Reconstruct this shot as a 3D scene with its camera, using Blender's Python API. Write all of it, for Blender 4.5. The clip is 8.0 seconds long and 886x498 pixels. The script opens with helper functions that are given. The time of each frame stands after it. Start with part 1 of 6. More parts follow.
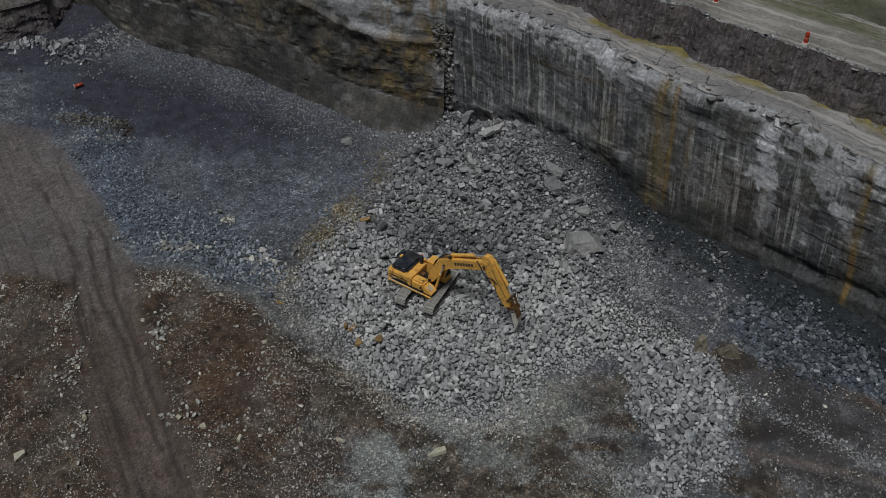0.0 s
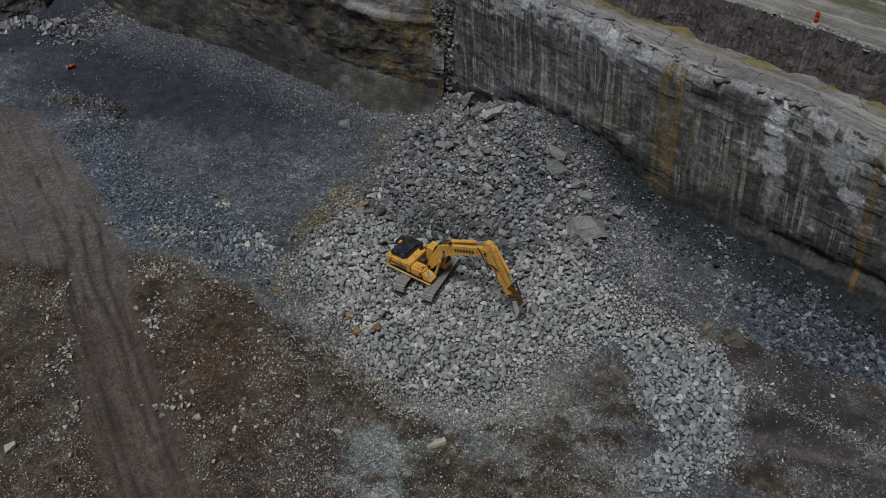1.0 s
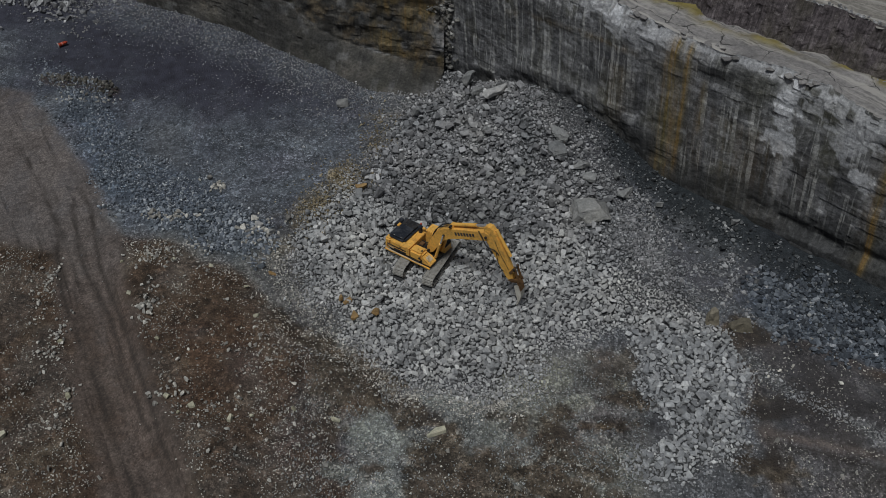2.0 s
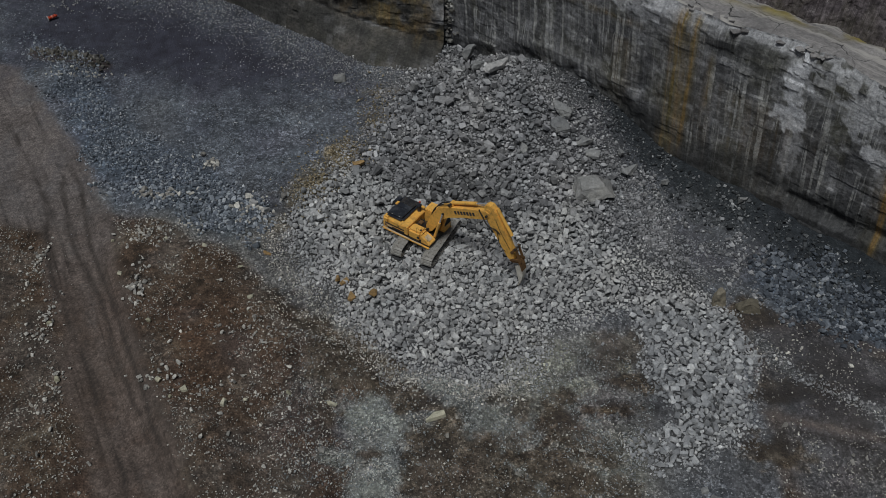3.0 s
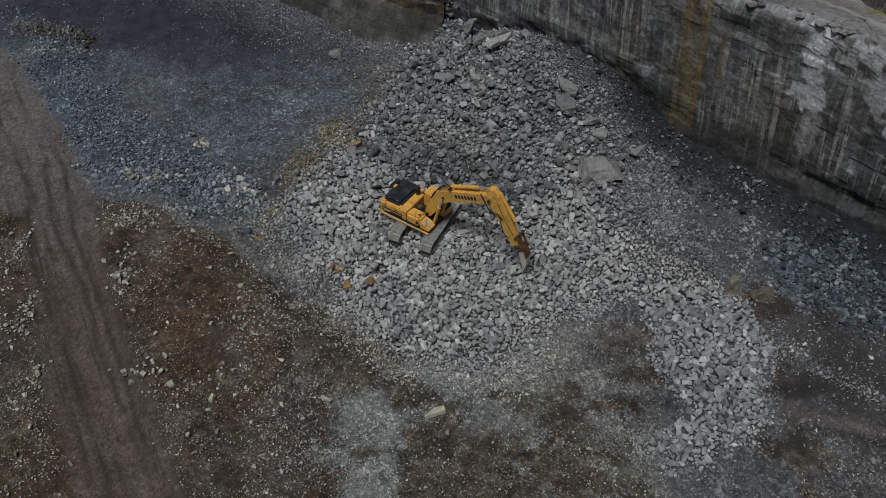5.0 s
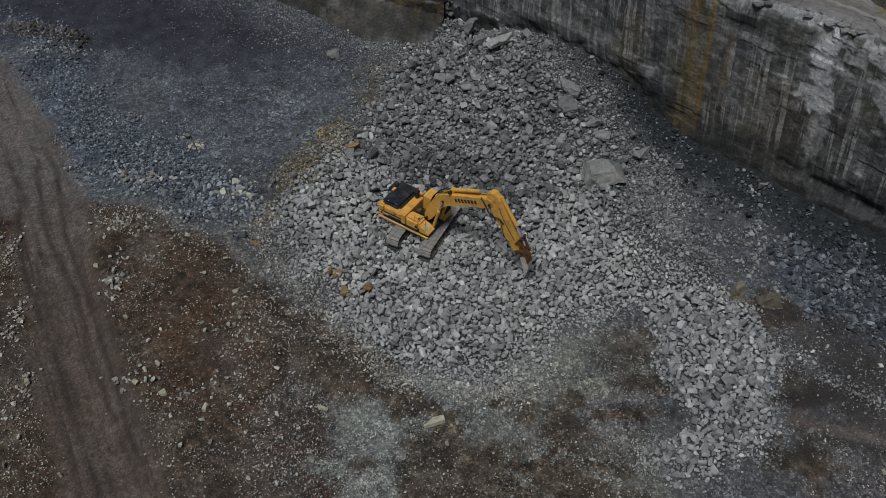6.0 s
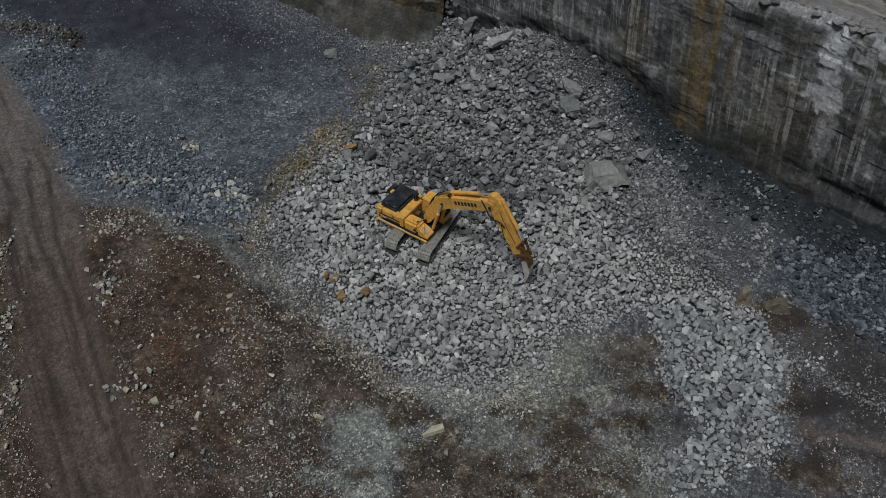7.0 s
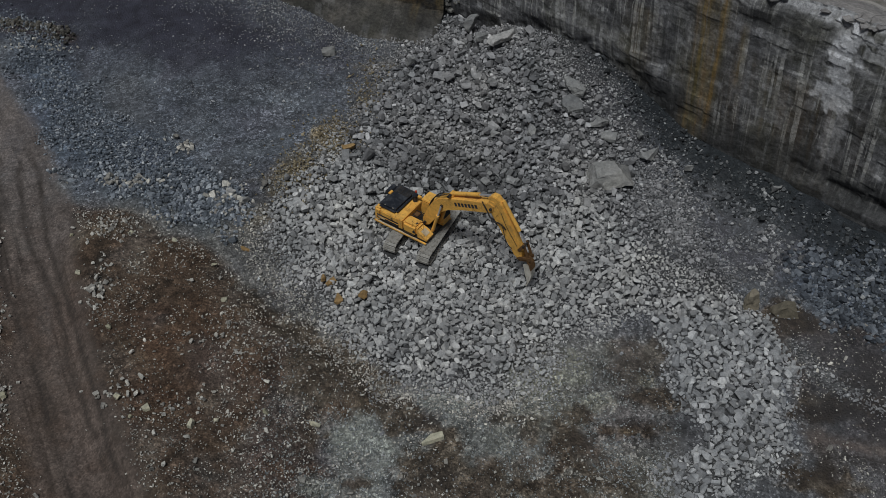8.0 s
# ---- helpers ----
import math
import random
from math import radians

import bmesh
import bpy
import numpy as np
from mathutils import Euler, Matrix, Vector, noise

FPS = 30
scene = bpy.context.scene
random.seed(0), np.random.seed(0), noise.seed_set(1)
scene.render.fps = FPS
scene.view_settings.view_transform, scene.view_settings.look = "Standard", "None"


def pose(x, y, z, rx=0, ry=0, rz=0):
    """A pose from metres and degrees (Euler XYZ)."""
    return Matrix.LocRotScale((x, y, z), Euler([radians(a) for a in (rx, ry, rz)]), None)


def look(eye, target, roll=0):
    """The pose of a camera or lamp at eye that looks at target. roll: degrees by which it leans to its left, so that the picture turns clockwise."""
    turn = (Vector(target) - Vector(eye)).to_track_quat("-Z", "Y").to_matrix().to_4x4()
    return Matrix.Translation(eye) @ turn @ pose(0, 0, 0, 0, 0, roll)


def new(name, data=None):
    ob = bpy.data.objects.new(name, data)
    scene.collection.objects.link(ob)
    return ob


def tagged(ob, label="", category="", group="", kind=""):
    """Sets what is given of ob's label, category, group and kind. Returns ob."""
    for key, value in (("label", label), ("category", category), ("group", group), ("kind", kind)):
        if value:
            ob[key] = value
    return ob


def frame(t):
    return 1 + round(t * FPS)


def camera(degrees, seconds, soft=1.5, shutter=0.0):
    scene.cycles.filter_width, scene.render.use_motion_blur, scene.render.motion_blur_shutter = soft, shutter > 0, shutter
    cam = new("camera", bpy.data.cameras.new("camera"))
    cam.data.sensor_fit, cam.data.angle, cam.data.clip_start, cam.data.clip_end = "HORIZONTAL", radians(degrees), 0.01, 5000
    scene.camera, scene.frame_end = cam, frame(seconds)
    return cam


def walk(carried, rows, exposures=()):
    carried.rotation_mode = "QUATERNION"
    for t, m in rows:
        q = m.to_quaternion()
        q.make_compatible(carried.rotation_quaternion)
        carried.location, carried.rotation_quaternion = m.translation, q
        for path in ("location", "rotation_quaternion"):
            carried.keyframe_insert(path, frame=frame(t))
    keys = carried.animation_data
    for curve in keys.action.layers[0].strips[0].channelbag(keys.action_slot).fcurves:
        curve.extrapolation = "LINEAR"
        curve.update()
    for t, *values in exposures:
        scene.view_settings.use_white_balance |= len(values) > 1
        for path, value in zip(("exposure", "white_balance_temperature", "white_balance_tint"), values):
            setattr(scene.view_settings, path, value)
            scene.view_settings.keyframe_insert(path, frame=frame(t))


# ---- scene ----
cam = camera(50.4, 8.0, soft=0.6)
METRES, EYE, TILT, LEAN, TURN = 14.0, 55.5, -40.0, 0.0, 0.0
ROWS = [
    (0.0, 0.0, 0.0, 0.0, 0.0, 0.0, 0.0),
    (0.5, -0.0007, 0.0633, 0.0186, -0.0, -0.62, 0.0),
    (1.0, 0.0008, 0.1259, 0.0372, 0.0, -1.24, 0.0),
    (1.5, 0.0003, 0.188, 0.0542, 0.0, -1.88, -0.0),
    (3.0, 0.0103, 0.4026, 0.0694, 0.06, -3.98, 0.03),
    (3.5, 0.0111, 0.4683, 0.0771, 0.07, -4.71, 0.04),
    (4.0, 0.0175, 0.5302, 0.0945, 0.14, -5.46, 0.07),
    (4.5, 0.0179, 0.5908, 0.1056, 0.15, -5.55, 0.08),
    (6.0, 0.0212, 0.7587, 0.1307, 0.17, -5.59, 0.05),
    (6.5, 0.0229, 0.8143, 0.1361, 0.17, -5.6, 0.04),
    (7.0, 0.024, 0.87, 0.1391, 0.17, -5.59, 0.03),
    (7.5, 0.0244, 0.9261, 0.1413, 0.17, -5.6, 0.01),
    (8.0, 0.0254, 0.9841, 0.1398, 0.18, -5.59, -0.0),
]
walk(cam, [(t, pose(0, 0, EYE, TILT, LEAN, TURN) @ pose(METRES * x, METRES * y, METRES * z, 90 + pitch, roll, yaw)) for t, x, y, z, yaw, pitch, roll in ROWS])

# ---- world, sun, exposure ----
SUN_EL, SUN_AZ = 69.0, 212.0
world = bpy.data.worlds.new("overcast_sky")
scene.world = world
world.use_nodes = True
wn = world.node_tree.nodes
sky = wn.new("ShaderNodeTexSky")
sky.sky_type = "NISHITA"
sky.sun_disc = False
sky.sun_elevation, sky.sun_rotation = radians(SUN_EL), radians(SUN_AZ)
sky.dust_density = 4.0
wn["Background"].inputs["Strength"].default_value = 0.033
world.node_tree.links.new(sky.outputs["Color"], wn["Background"].inputs["Color"])
sun = new("sun", bpy.data.lights.new("sun", "SUN"))
sun.data.energy, sun.data.angle, sun.data.color = 3.2, radians(20), (0.95, 0.99, 1.01)
az = radians(SUN_AZ)
sun.matrix_world = look((math.sin(az) * math.cos(radians(SUN_EL)) * 80, math.cos(az) * math.cos(radians(SUN_EL)) * 80 + 60, math.sin(radians(SUN_EL)) * 80), (0, 60, 0))
scene.view_settings.exposure = -0.79

# ---- small tools ----
def lattice(ix, iy, seed):
    h = (ix.astype(np.int64) * 374761393 + iy.astype(np.int64) * 668265263 + seed * 974711) & 0x7FFFFFFF
    h = ((h ^ (h >> 13)) * 1274126177) & 0x7FFFFFFF
    return ((h ^ (h >> 16)) & 0xFFFF) / 65535.0


def value_noise(x, y, seed=0):
    """Smooth noise from 0 to 1 on arrays."""
    x, y = np.asarray(x, float), np.asarray(y, float)
    ix, iy = np.floor(x), np.floor(y)
    fx, fy = x - ix, y - iy
    fx, fy = fx * fx * (3 - 2 * fx), fy * fy * (3 - 2 * fy)
    a, b = lattice(ix, iy, seed), lattice(ix + 1, iy, seed)
    c, d = lattice(ix, iy + 1, seed), lattice(ix + 1, iy + 1, seed)
    return (a * (1 - fx) + b * fx) * (1 - fy) + (c * (1 - fx) + d * fx) * fy


def fbm(x, y, octaves=4, seed=0):
    total, weight, amount = 0.0, 1.0, 0.0
    for k in range(octaves):
        total = total + weight * value_noise(x * 2 ** k, y * 2 ** k, seed + k)
        amount += weight
        weight *= 0.5
    return total / amount


def smooth(a, b, v):
    s = np.clip((v - a) / (b - a), 0, 1)
    return s * s * (3 - 2 * s)


def inside(poly, x, y):
    """Signed distance to a polygon, positive inside."""
    x, y = np.asarray(x, float), np.asarray(y, float)
    best, odd = np.full(x.shape, 1e9), np.zeros(x.shape, bool)
    for (ax, ay), (bx, by) in zip(poly, poly[1:] + poly[:1]):
        ex, ey = bx - ax, by - ay
        s = np.clip(((x - ax) * ex + (y - ay) * ey) / (ex * ex + ey * ey), 0, 1)
        best = np.minimum(best, np.hypot(x - ax - s * ex, y - ay - s * ey))
        cross = ((ay > y) != (by > y)) & (x < ex * (y - ay) / (ey if ey else 1e-9) + ax)
        odd ^= cross
    return np.where(odd, best, -best)


def mesh_of(name, verts, faces, material, smooth_shade=False):
    me = bpy.data.meshes.new(name)
    verts = np.asarray(verts, np.float32).reshape(-1, 3)
    faces = np.asarray(faces, np.int32)
    k = faces.shape[1]
    me.vertices.add(len(verts))
    me.vertices.foreach_set("co", verts.ravel())
    me.loops.add(faces.size)
    me.loops.foreach_set("vertex_index", faces.ravel())
    me.polygons.add(len(faces))
    me.polygons.foreach_set("loop_start", np.arange(0, faces.size, k, dtype=np.int32))
    me.update(calc_edges=True)
    me.polygons.foreach_set("use_smooth", np.full(len(faces), smooth_shade))
    me.materials.append(material)
    return me


def put_values(me, name, values):
    me.attributes.new(name, "FLOAT", "POINT").data.foreach_set("value", np.asarray(values, np.float32).ravel())


def grid_faces(nu, nv):
    i = np.arange((nu - 1) * (nv - 1))
    a = (i // (nv - 1)) * nv + i % (nv - 1)
    return np.stack([a, a + nv, a + nv + 1, a + 1], 1)


# ---- materials ----
class Nodes:
    """A short way to write a node material."""

    def __init__(self, name, roughness=0.85, metallic=0.0):
        self.mat = bpy.data.materials.new(name)
        self.mat.use_nodes = True
        self.tree = self.mat.node_tree
        self.bsdf = self.tree.nodes["Principled BSDF"]
        self.bsdf.inputs["Roughness"].default_value = roughness
        self.bsdf.inputs["Metallic"].default_value = metallic
        self.bsdf.inputs["Specular IOR Level"].default_value = 0.25

    def node(self, kind, **settings):
        n = self.tree.nodes.new(kind)
        for key, value in settings.items():
            n.inputs[key].default_value = value
        return n

    def link(self, a, b):
        self.tree.links.new(a, b)

    def place(self, scale=(1, 1, 1)):
        n = self.tree.nodes.new("ShaderNodeMapping")
        n.inputs["Scale"].default_value = scale
        self.link(self.tree.nodes.new("ShaderNodeTexCoord").outputs["Object"], n.inputs["Vector"])
        return n.outputs["Vector"]

    def noise(self, scale, detail=4, rough=0.6, vector=None):
        n = self.node("ShaderNodeTexNoise", Scale=scale, Detail=detail, Roughness=rough)
        self.link(vector if vector else self.place(), n.inputs["Vector"])
        return n.outputs["Fac"]

    def cells(self, scale, vector=None, out="Color"):
        n = self.node("ShaderNodeTexVoronoi", Scale=scale)
        self.link(vector if vector else self.place(), n.inputs["Vector"])
        return n.outputs[out]

    def value(self, name):
        n = self.tree.nodes.new("ShaderNodeAttribute")
        n.attribute_name = name
        return n.outputs["Fac"]

    def math(self, op, a, b=0.0, clamp=False):
        n = self.tree.nodes.new("ShaderNodeMath")
        n.operation, n.use_clamp = op, clamp
        for socket, v in zip(n.inputs, (a, b)):
            if isinstance(v, (int, float)):
                socket.default_value = v
            else:
                self.link(v, socket)
        return n.outputs[0]

    def ramp(self, fac, stops):
        n = self.tree.nodes.new("ShaderNodeValToRGB")
        while len(n.color_ramp.elements) < len(stops):
            n.color_ramp.elements.new(0.5)
        for e, (at, colour) in zip(n.color_ramp.elements, stops):
            e.position = at
            e.color = (*colour, 1) if isinstance(colour, tuple) else (colour, colour, colour, 1)
        self.link(fac, n.inputs["Fac"])
        return n.outputs["Color"]

    def mix(self, fac, a, b, mode="MIX"):
        n = self.tree.nodes.new("ShaderNodeMix")
        n.data_type, n.blend_type = "RGBA", mode
        for socket, v in ((n.inputs[0], fac), (n.inputs[6], a), (n.inputs[7], b)):
            if isinstance(v, tuple):
                socket.default_value = (*v, 1)
            elif isinstance(v, (int, float)):
                socket.default_value = v
            else:
                self.link(v, socket)
        return n.outputs[2]

    def done(self, colour, height=None, strength=0.5, distance=0.05):
        if isinstance(colour, tuple):
            self.bsdf.inputs["Base Color"].default_value = (*colour, 1)
        else:
            self.link(colour, self.bsdf.inputs["Base Color"])
        if height is not None:
            b = self.node("ShaderNodeBump", Strength=strength, Distance=distance)
            self.link(height, b.inputs["Height"])
            self.link(b.outputs["Normal"], self.bsdf.inputs["Normal"])
        return self.mat


def stone_material(name, stops, tint=(0.985, 1.0, 1.02)):
    """Broken rock: each piece its own tone, with grain and dusty faces."""
    n = Nodes(name, 0.9)
    island = n.tree.nodes.new("ShaderNodeNewGeometry").outputs["Random Per Island"]
    single = n.tree.nodes.new("ShaderNodeObjectInfo").outputs["Random"]
    pick = n.math("FRACT", n.math("ADD", island, single))
    tone = n.ramp(pick, stops)
    grain = n.mix(1.0, n.ramp(n.noise(3, 7, 0.75), [(0.3, 0.66), (0.7, 1.28)]), n.ramp(n.noise(16, 5, 0.75), [(0.32, 0.78), (0.68, 1.2)]), "MULTIPLY")
    wide = n.ramp(n.noise(0.22, 5, 0.65), [(0.34, (0.74, 0.76, 0.77)), (0.5, (0.98, 0.98, 0.98)), (0.66, (1.12, 1.11, 1.07))])
    col = n.mix(1.0, n.mix(1.0, tone, grain, "MULTIPLY"), wide, "MULTIPLY")
    return n.done(n.mix(1.0, col, tint, "MULTIPLY"), n.noise(7, 5, 0.7), 0.6, 0.09)


ROCK = stone_material("limestone_rubble", [(0.0, (0.25, 0.25, 0.247)), (0.3, (0.37, 0.37, 0.365)), (0.7, (0.47, 0.468, 0.46)), (0.93, (0.58, 0.577, 0.56)), (1.0, (0.74, 0.735, 0.71))], (1.0, 0.997, 1.0))
DULL_ROCK = stone_material("dull_limestone_rubble", [(0.0, (0.14, 0.14, 0.138)), (0.3, (0.235, 0.235, 0.231)), (0.7, (0.335, 0.335, 0.328)), (0.93, (0.45, 0.45, 0.44)), (1.0, (0.66, 0.66, 0.64))], (1.0, 0.993, 1.025))
DARK_ROCK = stone_material("dark_grey_limestone", [(0.0, (0.07, 0.07, 0.072)), (0.35, (0.135, 0.135, 0.137)), (0.8, (0.225, 0.225, 0.223)), (1.0, (0.36, 0.36, 0.355))], (1.0, 1.0, 1.0))
STRIP_ROCK = stone_material("lavender_grey_limestone", [(0.0, (0.215, 0.217, 0.217)), (0.3, (0.325, 0.327, 0.327)), (0.75, (0.435, 0.437, 0.433)), (1.0, (0.64, 0.638, 0.625))], (0.99, 0.996, 1.012))
BLUE_ROCK = stone_material("bluish_limestone", [(0.0, (0.08, 0.09, 0.10)), (0.5, (0.185, 0.205, 0.235)), (0.88, (0.35, 0.375, 0.4)), (1.0, (0.56, 0.57, 0.58))])
SLATE_ROCK = stone_material("dark_blue_limestone", [(0.0, (0.045, 0.05, 0.058)), (0.5, (0.105, 0.117, 0.135)), (0.88, (0.2, 0.217, 0.24)), (1.0, (0.34, 0.35, 0.37))])
PEBBLE = stone_material("loose_stones", [(0.0, (0.22, 0.21, 0.193)), (0.4, (0.4, 0.384, 0.355)), (0.8, (0.6, 0.578, 0.53)), (1.0, (0.8, 0.772, 0.71))], (1.01, 1.0, 0.98))
GREY_PEBBLE = stone_material("loose_grey_stones", [(0.0, (0.15, 0.15, 0.158)), (0.4, (0.3, 0.3, 0.312)), (0.8, (0.5, 0.5, 0.512)), (1.0, (0.74, 0.735, 0.73))])
TAN_ROCK = stone_material("tan_stone", [(0.0, (0.15, 0.13, 0.095)), (1.0, (0.27, 0.235, 0.175))])
PALE_SLAB = stone_material("pale_limestone", [(0.0, (0.4, 0.395, 0.385)), (1.0, (0.5, 0.494, 0.476))], (1.0, 0.99, 0.99))
BROWN_BLOCK = stone_material("brown_grey_rock", [(0.0, (0.06, 0.054, 0.045)), (0.5, (0.13, 0.12, 0.1)), (0.9, (0.22, 0.205, 0.18)), (1.0, (0.3, 0.28, 0.25))])
CORNER_ROCK = stone_material("crumbling_corner_rock", [(0.0, (0.08, 0.076, 0.068)), (0.5, (0.17, 0.16, 0.142)), (0.85, (0.27, 0.26, 0.24)), (1.0, (0.42, 0.41, 0.39))])
DIM_CHIP = stone_material("limestone_chips", [(0.0, (0.07, 0.07, 0.07)), (0.5, (0.16, 0.16, 0.158)), (0.85, (0.32, 0.32, 0.315)), (1.0, (0.6, 0.6, 0.58))])
TAN_CHIP = stone_material("ochre_gravel", [(0.0, (0.14, 0.11, 0.065)), (0.6, (0.25, 0.2, 0.12)), (1.0, (0.42, 0.35, 0.23))])
WEATHERED = stone_material("weathered_limestone", [(0.0, (0.26, 0.255, 0.24)), (1.0, (0.33, 0.32, 0.3))])
GRIT = stone_material("fine_limestone_gravel", [(0.0, (0.13, 0.137, 0.135)), (0.5, (0.26, 0.273, 0.268)), (0.85, (0.42, 0.435, 0.425)), (1.0, (0.62, 0.63, 0.61))])
CREAM_ROCK = stone_material("cream_stone", [(0.0, (0.38, 0.35, 0.24)), (1.0, (0.6, 0.56, 0.42))])
OCHRE_ROCK = stone_material("ochre_stone", [(0.0, (0.28, 0.175, 0.075)), (1.0, (0.4, 0.26, 0.115))])
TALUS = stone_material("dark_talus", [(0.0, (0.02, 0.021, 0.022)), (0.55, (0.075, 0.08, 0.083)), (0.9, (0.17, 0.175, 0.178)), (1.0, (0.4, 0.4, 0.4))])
BOULDER = stone_material("boulder_limestone", [(0.0, (0.19, 0.19, 0.187)), (1.0, (0.32, 0.315, 0.3))])


def ground_material():
    n = Nodes("quarry_floor", 0.95)
    fine = n.ramp(n.cells(5.5), [(0.2, 0.42), (0.45, 0.8), (0.62, 1.2), (0.8, 2.3)])
    fine = n.mix(0.85, fine, n.ramp(n.cells(11.0), [(0.2, 0.5), (0.5, 0.95), (0.78, 1.8)]), "MULTIPLY")
    mid = n.mix(1.0, n.ramp(n.noise(1.4, 7, 0.75), [(0.3, 0.5), (0.7, 1.5)]), n.ramp(n.noise(0.4, 6, 0.68), [(0.32, 0.66), (0.68, 1.34)]), "MULTIPLY")
    wide = n.noise(0.11, 5, 0.6)
    gravel = n.ramp(wide, [(0.32, (0.081, 0.081, 0.092)), (0.5, (0.117, 0.119, 0.131)), (0.68, (0.15, 0.153, 0.162))])
    blue = n.ramp(wide, [(0.3, (0.066, 0.079, 0.101)), (0.7, (0.113, 0.13, 0.158))])
    pale = n.ramp(wide, [(0.3, (0.165, 0.175, 0.171)), (0.7, (0.27, 0.28, 0.27))])
    earth = n.ramp(n.noise(0.35, 6, 0.65), [(0.32, (0.04, 0.028, 0.02)), (0.46, (0.082, 0.054, 0.038)), (0.56, (0.086, 0.06, 0.043)), (0.72, (0.148, 0.115, 0.085))])
    tracks = n.ramp(n.noise(0.3, 5, 0.6), [(0.3, (0.081, 0.061, 0.051)), (0.7, (0.127, 0.1, 0.085))])
    # dark violet tone, mixed in where the floor is darkened
    dark_tone = n.ramp(n.noise(0.8, 4), [(0.3, (0.026, 0.026, 0.035)), (0.7, (0.054, 0.054, 0.075))])
    rust = n.ramp(n.noise(0.5, 4), [(0.3, (0.19, 0.15, 0.09)), (0.7, (0.29, 0.215, 0.115))])
    col = n.mix(n.value("blue"), gravel, blue)
    col = n.mix(n.value("pale"), col, pale)
    col = n.mix(n.value("olive"), col, n.mix(1.0, col, (1.16, 1.06, 0.88), "MULTIPLY"))
    earth = n.mix(n.value("pale"), earth, n.mix(1.0, earth, (0.95, 1.02, 0.97), "MULTIPLY"))
    earth = n.mix(n.value("red"), earth, n.mix(1.0, earth, (1.12, 0.93, 0.83), "MULTIPLY"))
    col = n.mix(n.value("earth"), col, earth)
    col = n.mix(n.value("mud"), col, n.ramp(n.noise(0.8, 6, 0.7), [(0.32, (0.05, 0.038, 0.029)), (0.5, (0.088, 0.068, 0.051)), (0.68, (0.135, 0.112, 0.09))]))
    col = n.mix(n.value("ochre"), col, rust)
    hue = n.ramp(n.noise(0.16, 4, 0.6, n.place((1.0, 0.7, 1.0))), [(0.35, (1.0, 0.98, 1.01)), (0.5, (0.96, 1.0, 1.0)), (0.65, (1.03, 1.03, 0.98))])
    col = n.mix(1.0, col, hue, "MULTIPLY")
    grainy = n.math("SUBTRACT", 1.0, n.math("MULTIPLY", n.value("earth"), 0.35))
    grainy = n.math("MULTIPLY", grainy, n.math("ADD", 0.25, n.ramp(n.noise(0.5, 5, 0.65), [(0.35, 0.0), (0.62, 0.55)])))
    stony = n.mix(1.0, n.mix(grainy, col, n.mix(1.0, col, fine, "MULTIPLY")), mid, "MULTIPLY")
    tracks = n.mix(n.ramp(n.noise(0.55, 5, 0.65), [(0.5, 0.0), (0.66, 0.6)]), tracks, (0.088, 0.06, 0.046))
    tracks = n.mix(n.value("dusty"), tracks, n.ramp(n.noise(0.25, 6, 0.65), [(0.3, (0.1, 0.087, 0.081)), (0.7, (0.165, 0.146, 0.137))]))
    packed = n.mix(1.0, tracks, n.ramp(n.noise(2.5, 8, 0.8), [(0.3, 0.55), (0.7, 1.45)]), "MULTIPLY")
    packed = n.mix(0.8, packed, n.ramp(n.cells(9.0), [(0.2, 0.7), (0.5, 0.95), (0.85, 1.5)]), "MULTIPLY")
    comb = n.tree.nodes.new("ShaderNodeCombineXYZ")
    n.link(n.math("MULTIPLY", n.value("side"), 1.9), comb.inputs[0])
    n.link(n.math("MULTIPLY", n.value("run"), 0.05), comb.inputs[1])
    lines = n.ramp(n.noise(1.0, 3, 0.55, comb.outputs[0]), [(0.36, 0.55), (0.44, 0.92), (0.55, 1.04), (0.68, 1.2)])
    broken = n.ramp(n.noise(0.35, 5, 0.65), [(0.35, 0.25), (0.6, 1.0)])
    packed = n.mix(broken, packed, n.mix(1.0, packed, lines, "MULTIPLY"))
    tread = n.tree.nodes.new("ShaderNodeCombineXYZ")
    n.link(n.math("MULTIPLY", n.value("side"), 1.1), tread.inputs[0])
    n.link(n.math("MULTIPLY", n.value("run"), 1.5), tread.inputs[1])
    packed = n.mix(0.7, packed, n.ramp(n.noise(1.0, 5, 0.7, tread.outputs[0]), [(0.34, 0.6), (0.46, 0.95), (0.66, 1.3)]), "MULTIPLY")
    col = n.mix(n.value("road"), stony, packed)
    col = n.mix(n.value("rut"), col, (0.036, 0.03, 0.026))
    col = n.mix(n.value("dark_tone"), col, dark_tone)
    # dark bed colour; under the pile it deepens the shade between stones
    col = n.mix(n.value("dark_bed"), col, n.ramp(n.noise(0.9, 6, 0.7), [(0.32, (0.026, 0.026, 0.026)), (0.68, (0.075, 0.075, 0.073))]))
    # near-black tone along the foot of the east face
    col = n.mix(n.value("darker"), col, n.ramp(n.noise(1.2, 6, 0.7), [(0.35, (0.0095, 0.012, 0.014)), (0.65, (0.027, 0.033, 0.037))]))
    height = n.math("ADD", n.cells(7.0, None, "Distance"), n.noise(3, 6, 0.75))
    soft = n.math("MULTIPLY", height, n.math("SUBTRACT", 1.0, n.math("MULTIPLY", n.value("road"), 0.8)))
    return n.done(col, soft, 0.8, 0.12)


